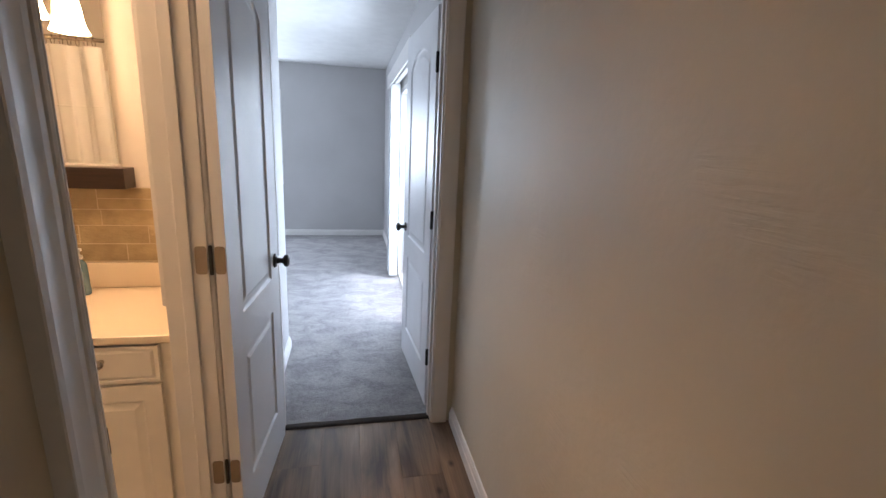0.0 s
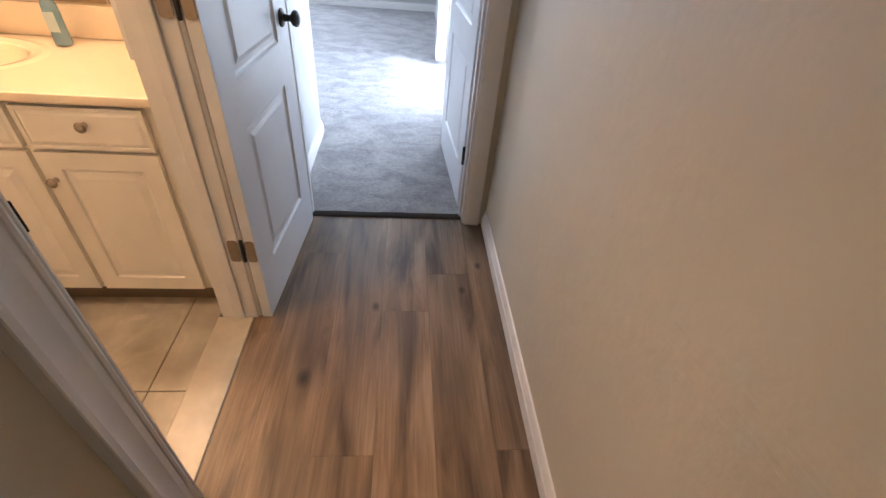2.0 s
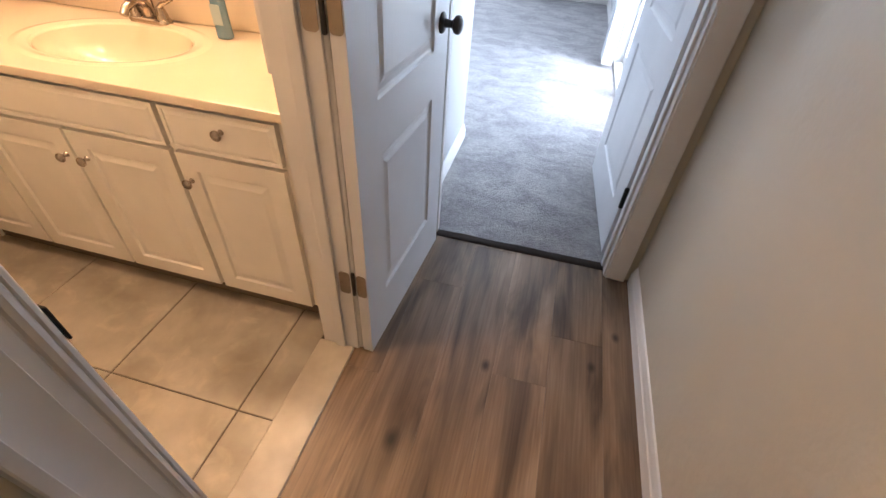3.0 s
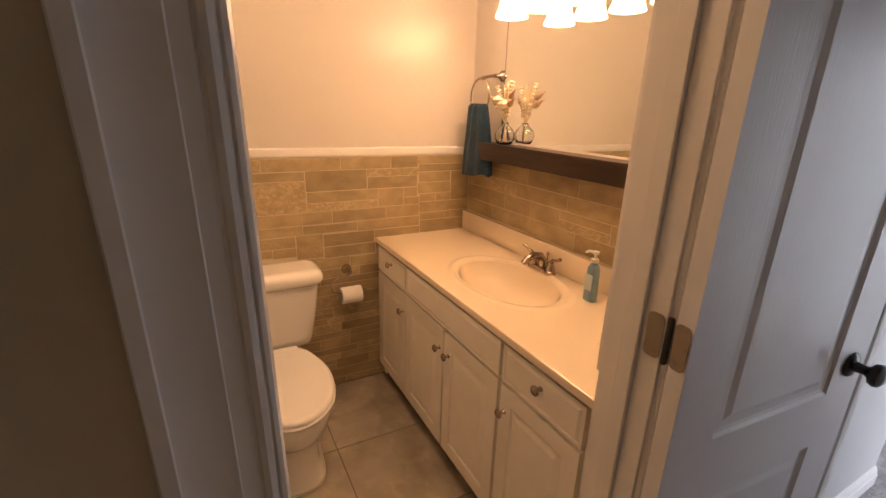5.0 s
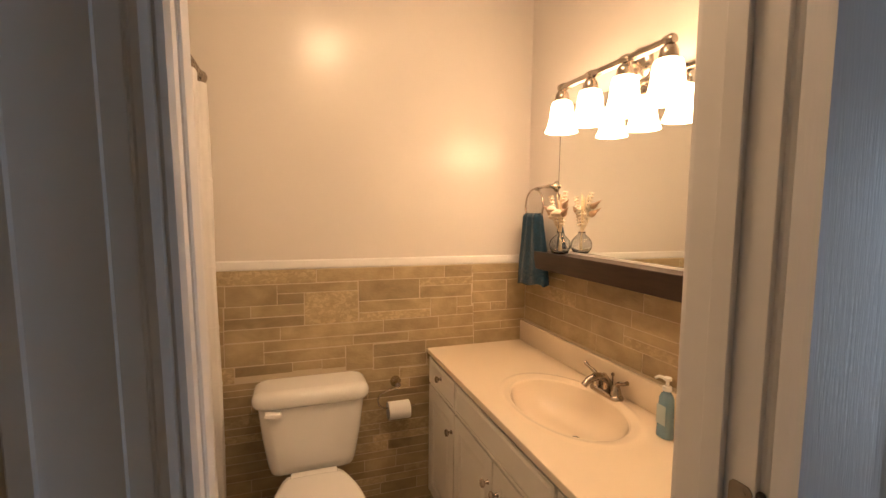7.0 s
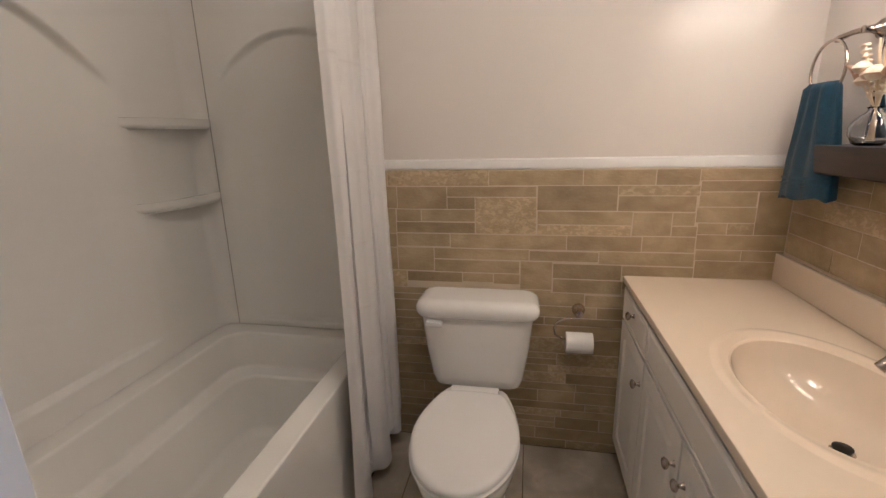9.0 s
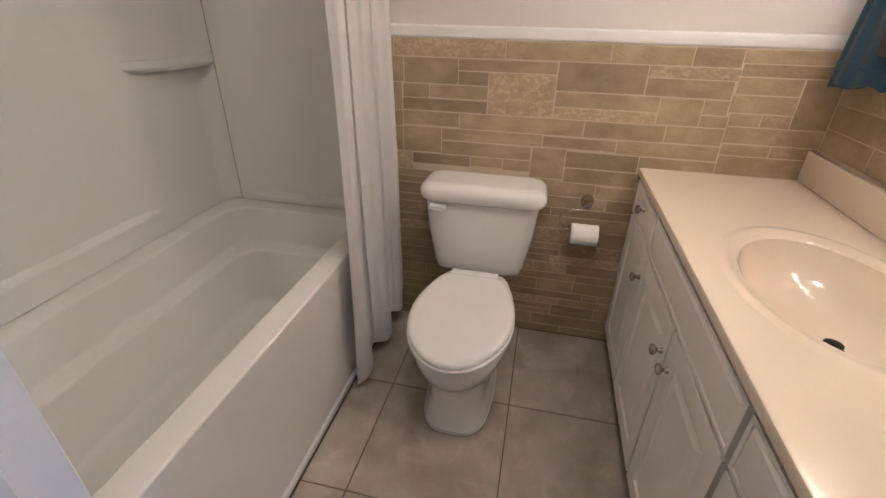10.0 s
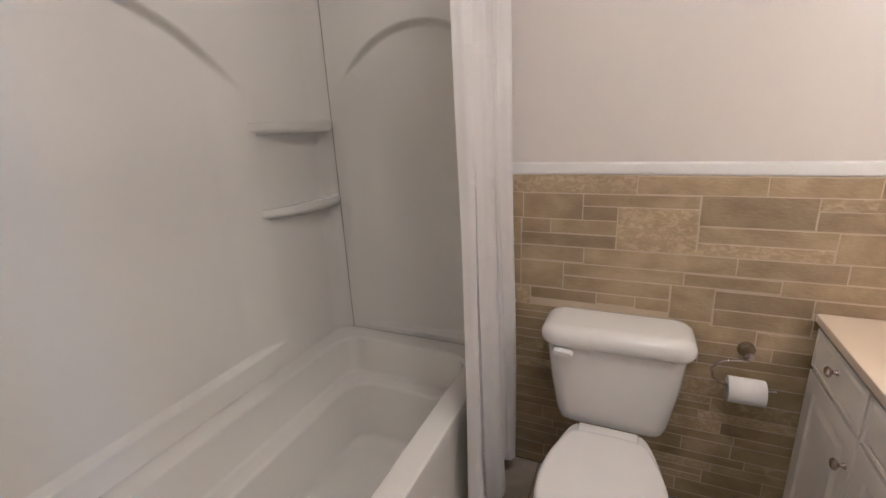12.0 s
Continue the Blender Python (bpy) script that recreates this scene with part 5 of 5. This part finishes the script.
tube(bm, wire, 0.0042, 8)
part("wire_arm", bm, M_NICK, tp, smooth=60)
rl = thing("toilet_roll", "white toilet paper roll, part used, on the wire holder", "toilet paper", at=(XR, YR, ZR))
bm = bmesh.new()
lathe(bm, ((0.018, -0.052), (0.041, -0.052), (0.0425, -0.050), (0.0425, 0.050), (0.041, 0.052), (0.018, 0.052), (0.018, -0.052)), (XR, YR, ZR - 0.012), 32, "y")
part("paper", bm, M_PAPER, rl, smooth=40)
bm = bmesh.new()
loft(bm, [[(XR + r * math.cos(a), YR + y, ZR - 0.012 + r * math.sin(a)) for a in (2 * math.pi * k / 20 for k in range(20))] for r, y in ((0.0175, -0.0515), (0.0175, 0.0515), (0.0165, 0.0515), (0.0165, -0.0515))], False, False)
part("cardboard_core", bm, M_SHELL, rl, "brown cardboard core", smooth=40)

# ---- pieces: floor tiles, planks, wall tiles ----
ft = thing("floor_tiles", "large beige stone-look ceramic floor tiles", "tile floor")
ft["kind"] = "structure"
xs = [-2.235, -1.7505, -1.2835, -0.8200, -0.699]
ys = [4.18, 4.335, 4.801, 5.267]
G = 0.0021
for i in range(len(xs) - 1):
    for j in range(len(ys) - 1):
        if ys[j] > 5.25:
            continue
        part("tile", boxes((xs[i] + G, xs[i + 1] - G, ys[j] + G, ys[j + 1] - G, -0.011, 0.0), bevel=0.0015), M_TILE, ft)
structure("floor_tile_grout", boxes((W, -0.70, 3.41, N_, -0.012, -0.0035)), M_GROUT, "dark grout bed between the floor tiles", "grout")

pf = thing("floor_planks", "grey-brown wood-look vinyl plank hall floor with knots", "plank floor")
pf["kind"] = "structure"
px = [-0.6395, -0.455, -0.2705, -0.086, 0.1000, 0.287, 0.409]
starts = [5.05, 4.30, 4.575, 5.160, 5.385, 4.582]
for i in range(6):
    x0, x1 = max(px[i], -0.571 if i == 0 else px[i]), px[i + 1]
    y = starts[i] - 1.22 * 4
    while y < 5.810:
        ya, yb = max(y, 0.6), min(y + 1.22, 5.820)
        if yb - ya > 0.02:
            part("plank", boxes((x0 + 0.0003, x1 - 0.0003, ya + 0.0003, yb - 0.0003, -0.011, 0.0), bevel=0.0006), M_PLANK, pf)
        y += 1.22
structure("floor_under_planks", boxes((-0.571, 0.409, 0.6, 5.820, -0.012, -0.003)), M_STRIP, "dark seams between the planks", "floor")

wt = thing("stone_tile_wainscot", "tan stone-look ashlar tile wainscot with pale grout", "wall tile")
wt["kind"] = "structure"
TILES_W = [
    [(4.22, 4.64, 1.178, 1.241), (4.64, 5.00, 1.181, 1.238), (5.00, 5.26, 1.181, 1.238), (5.26, 5.41, 1.181, 1.238), (5.41, 5.722, 1.194, 1.238)],
    [(4.26, 4.47, 1.085, 1.170), (4.47, 4.82, 1.134, 1.170), (4.47, 4.58, 1.085, 1.129), (4.59, 4.83, 0.981, 1.131), (4.26, 4.36, 1.027, 1.079), (4.36, 4.58, 1.035, 1.079), (4.25, 4.58, 0.981, 1.030)],
    [(4.83, 5.13, 1.082, 1.175), (5.13, 5.41, 1.140, 1.175), (5.14, 5.40, 1.077, 1.137), (4.84, 5.19, 1.025, 1.079), (4.84, 5.18, 0.978, 1.022), (5.19, 5.33, 0.986, 1.071), (5.33, 5.41, 1.027, 1.071), (5.33, 5.42, 0.989, 1.022)],
    [(5.42, 5.722, 1.155, 1.194), (5.42, 5.60, 1.099, 1.151), (5.41, 5.61, 1.041, 1.096), (5.42, 5.52, 0.994, 1.033), (5.52, 5.61, 0.994, 1.035), (5.61, 5.722, 0.994, 1.153), (5.42, 5.722, 0.935, 0.992), (5.43, 5.722, 0.826, 0.891)],
    [(4.25, 4.48, 0.920, 0.975), (4.48, 4.95, 0.912, 0.983), (4.95, 5.23, 0.915, 0.983), (5.23, 5.42, 0.920, 0.978)],
    [(4.25, 4.41, 0.816, 0.912), (4.41, 4.80, 0.868, 0.926), (4.81, 5.07, 0.871, 0.918), (5.08, 5.41, 0.863, 0.923), (5.43, 5.58, 0.893, 0.931), (5.58, 5.722, 0.893, 0.934)],
    [(4.41, 4.76, 0.808, 0.866), (4.77, 4.90, 0.748, 0.874), (4.90, 5.16, 0.805, 0.866), (4.29, 4.53, 0.767, 0.816), (4.53, 4.66, 0.772, 0.816), (4.66, 4.77, 0.767, 0.819), (4.91, 5.17, 0.742, 0.794), (4.79, 4.89, 0.726, 0.748)],
]
rb = random.Random(3)


def fill_rows(z_top, z_bot, u0, u1, heights=(0.036, 0.05, 0.058, 0.07)):
    """Courses of uneven stones between two heights, as (u0, u1, z0, z1)."""
    out, z = [], z_top
    while z - z_bot > 0.03:
        h = min(rb.choice(heights), z - z_bot)
        if z - h - z_bot < 0.03:
            h = z - z_bot
        u = u0
        while u1 - u > 0.02:
            ln = min(rb.uniform(0.14, 0.38), u1 - u)
            if u1 - u - ln < 0.07:
                ln = u1 - u
            if ln > 0.2 and h > 0.055 and rb.random() < 0.25:
                out += [(u, u + ln, z - h, z - h * 0.5), (u, u + ln, z - h * 0.5, z)]
            else:
                out.append((u, u + ln, z - h, z))
            u += ln
        z -= h
    return out


TW = [t for band in TILES_W for t in band]
TW += [(5.17, 5.42, 0.826, 0.860), (4.174, 4.222, 1.178, 1.240), (4.174, 4.258, 1.085, 1.174), (4.174, 4.252, 0.978, 1.082), (4.174, 4.250, 0.918, 0.976), (4.174, 4.250, 0.816, 0.914), (4.174, 4.288, 0.740, 0.814)]
TW += fill_rows(0.812, 0.70, 5.17, 5.69) + fill_rows(0.738, 0.0, 4.175, 5.20)


def close_joints(tiles, reach=0.028):
    """Grows each stone until it meets its neighbours half way, so that the joints come out even."""
    done = []
    for a, b, c, d in tiles:
        rights = [t[0] for t in tiles if -0.012 < t[0] - b < reach and min(d, t[3]) - max(c, t[2]) > 0.008]
        lefts = [t[1] for t in tiles if -0.012 < a - t[1] < reach and min(d, t[3]) - max(c, t[2]) > 0.008]
        ups = [t[2] for t in tiles if -0.012 < t[2] - d < reach and min(b, t[1]) - max(a, t[0]) > 0.012]
        downs = [t[3] for t in tiles if -0.012 < c - t[3] < reach and min(b, t[1]) - max(a, t[0]) > 0.012]
        done.append(((a + max(lefts)) / 2 if lefts else a, (b + min(rights)) / 2 if rights else b,
                     (c + max(downs)) / 2 if downs else c, (d + min(ups)) / 2 if ups else d))
    return done


TW = close_joints(close_joints(TW))
G2 = 0.0016
for u0, u1, z0, z1 in TW:
    dx = rb.uniform(0.0, 0.0012)
    part("stone_tile", boxes((W + 0.004, -2.2375 + dx, u0 + G2, u1 - G2, z0 + G2, z1 - G2), bevel=0.001), M_CHIP if rb.random() < 0.22 else M_BRICK, wt)
for u0, u1, z0, z1 in fill_rows(1.240, 0.932, W + 0.014, EX - 0.002, (0.052, 0.066, 0.078, 0.09)):
    dx = rb.uniform(0.0, 0.0012)
    part("stone_tile", boxes((u0 + G2, u1 - G2, 5.7225 - dx, N_ - 0.004, z0 + G2, z1 - G2), bevel=0.001), M_CHIP if rb.random() < 0.22 else M_BRICK, wt)
part("grout_bed", boxes((W + 0.0005, W + 0.0118, 4.172, 5.7345, 0.0, 1.2405), (W + 0.0118, EX - 0.001, N_ - 0.0118, N_ - 0.0005, 0.90, 1.2405)), M_BGROUT, wt, "pale tan grout")
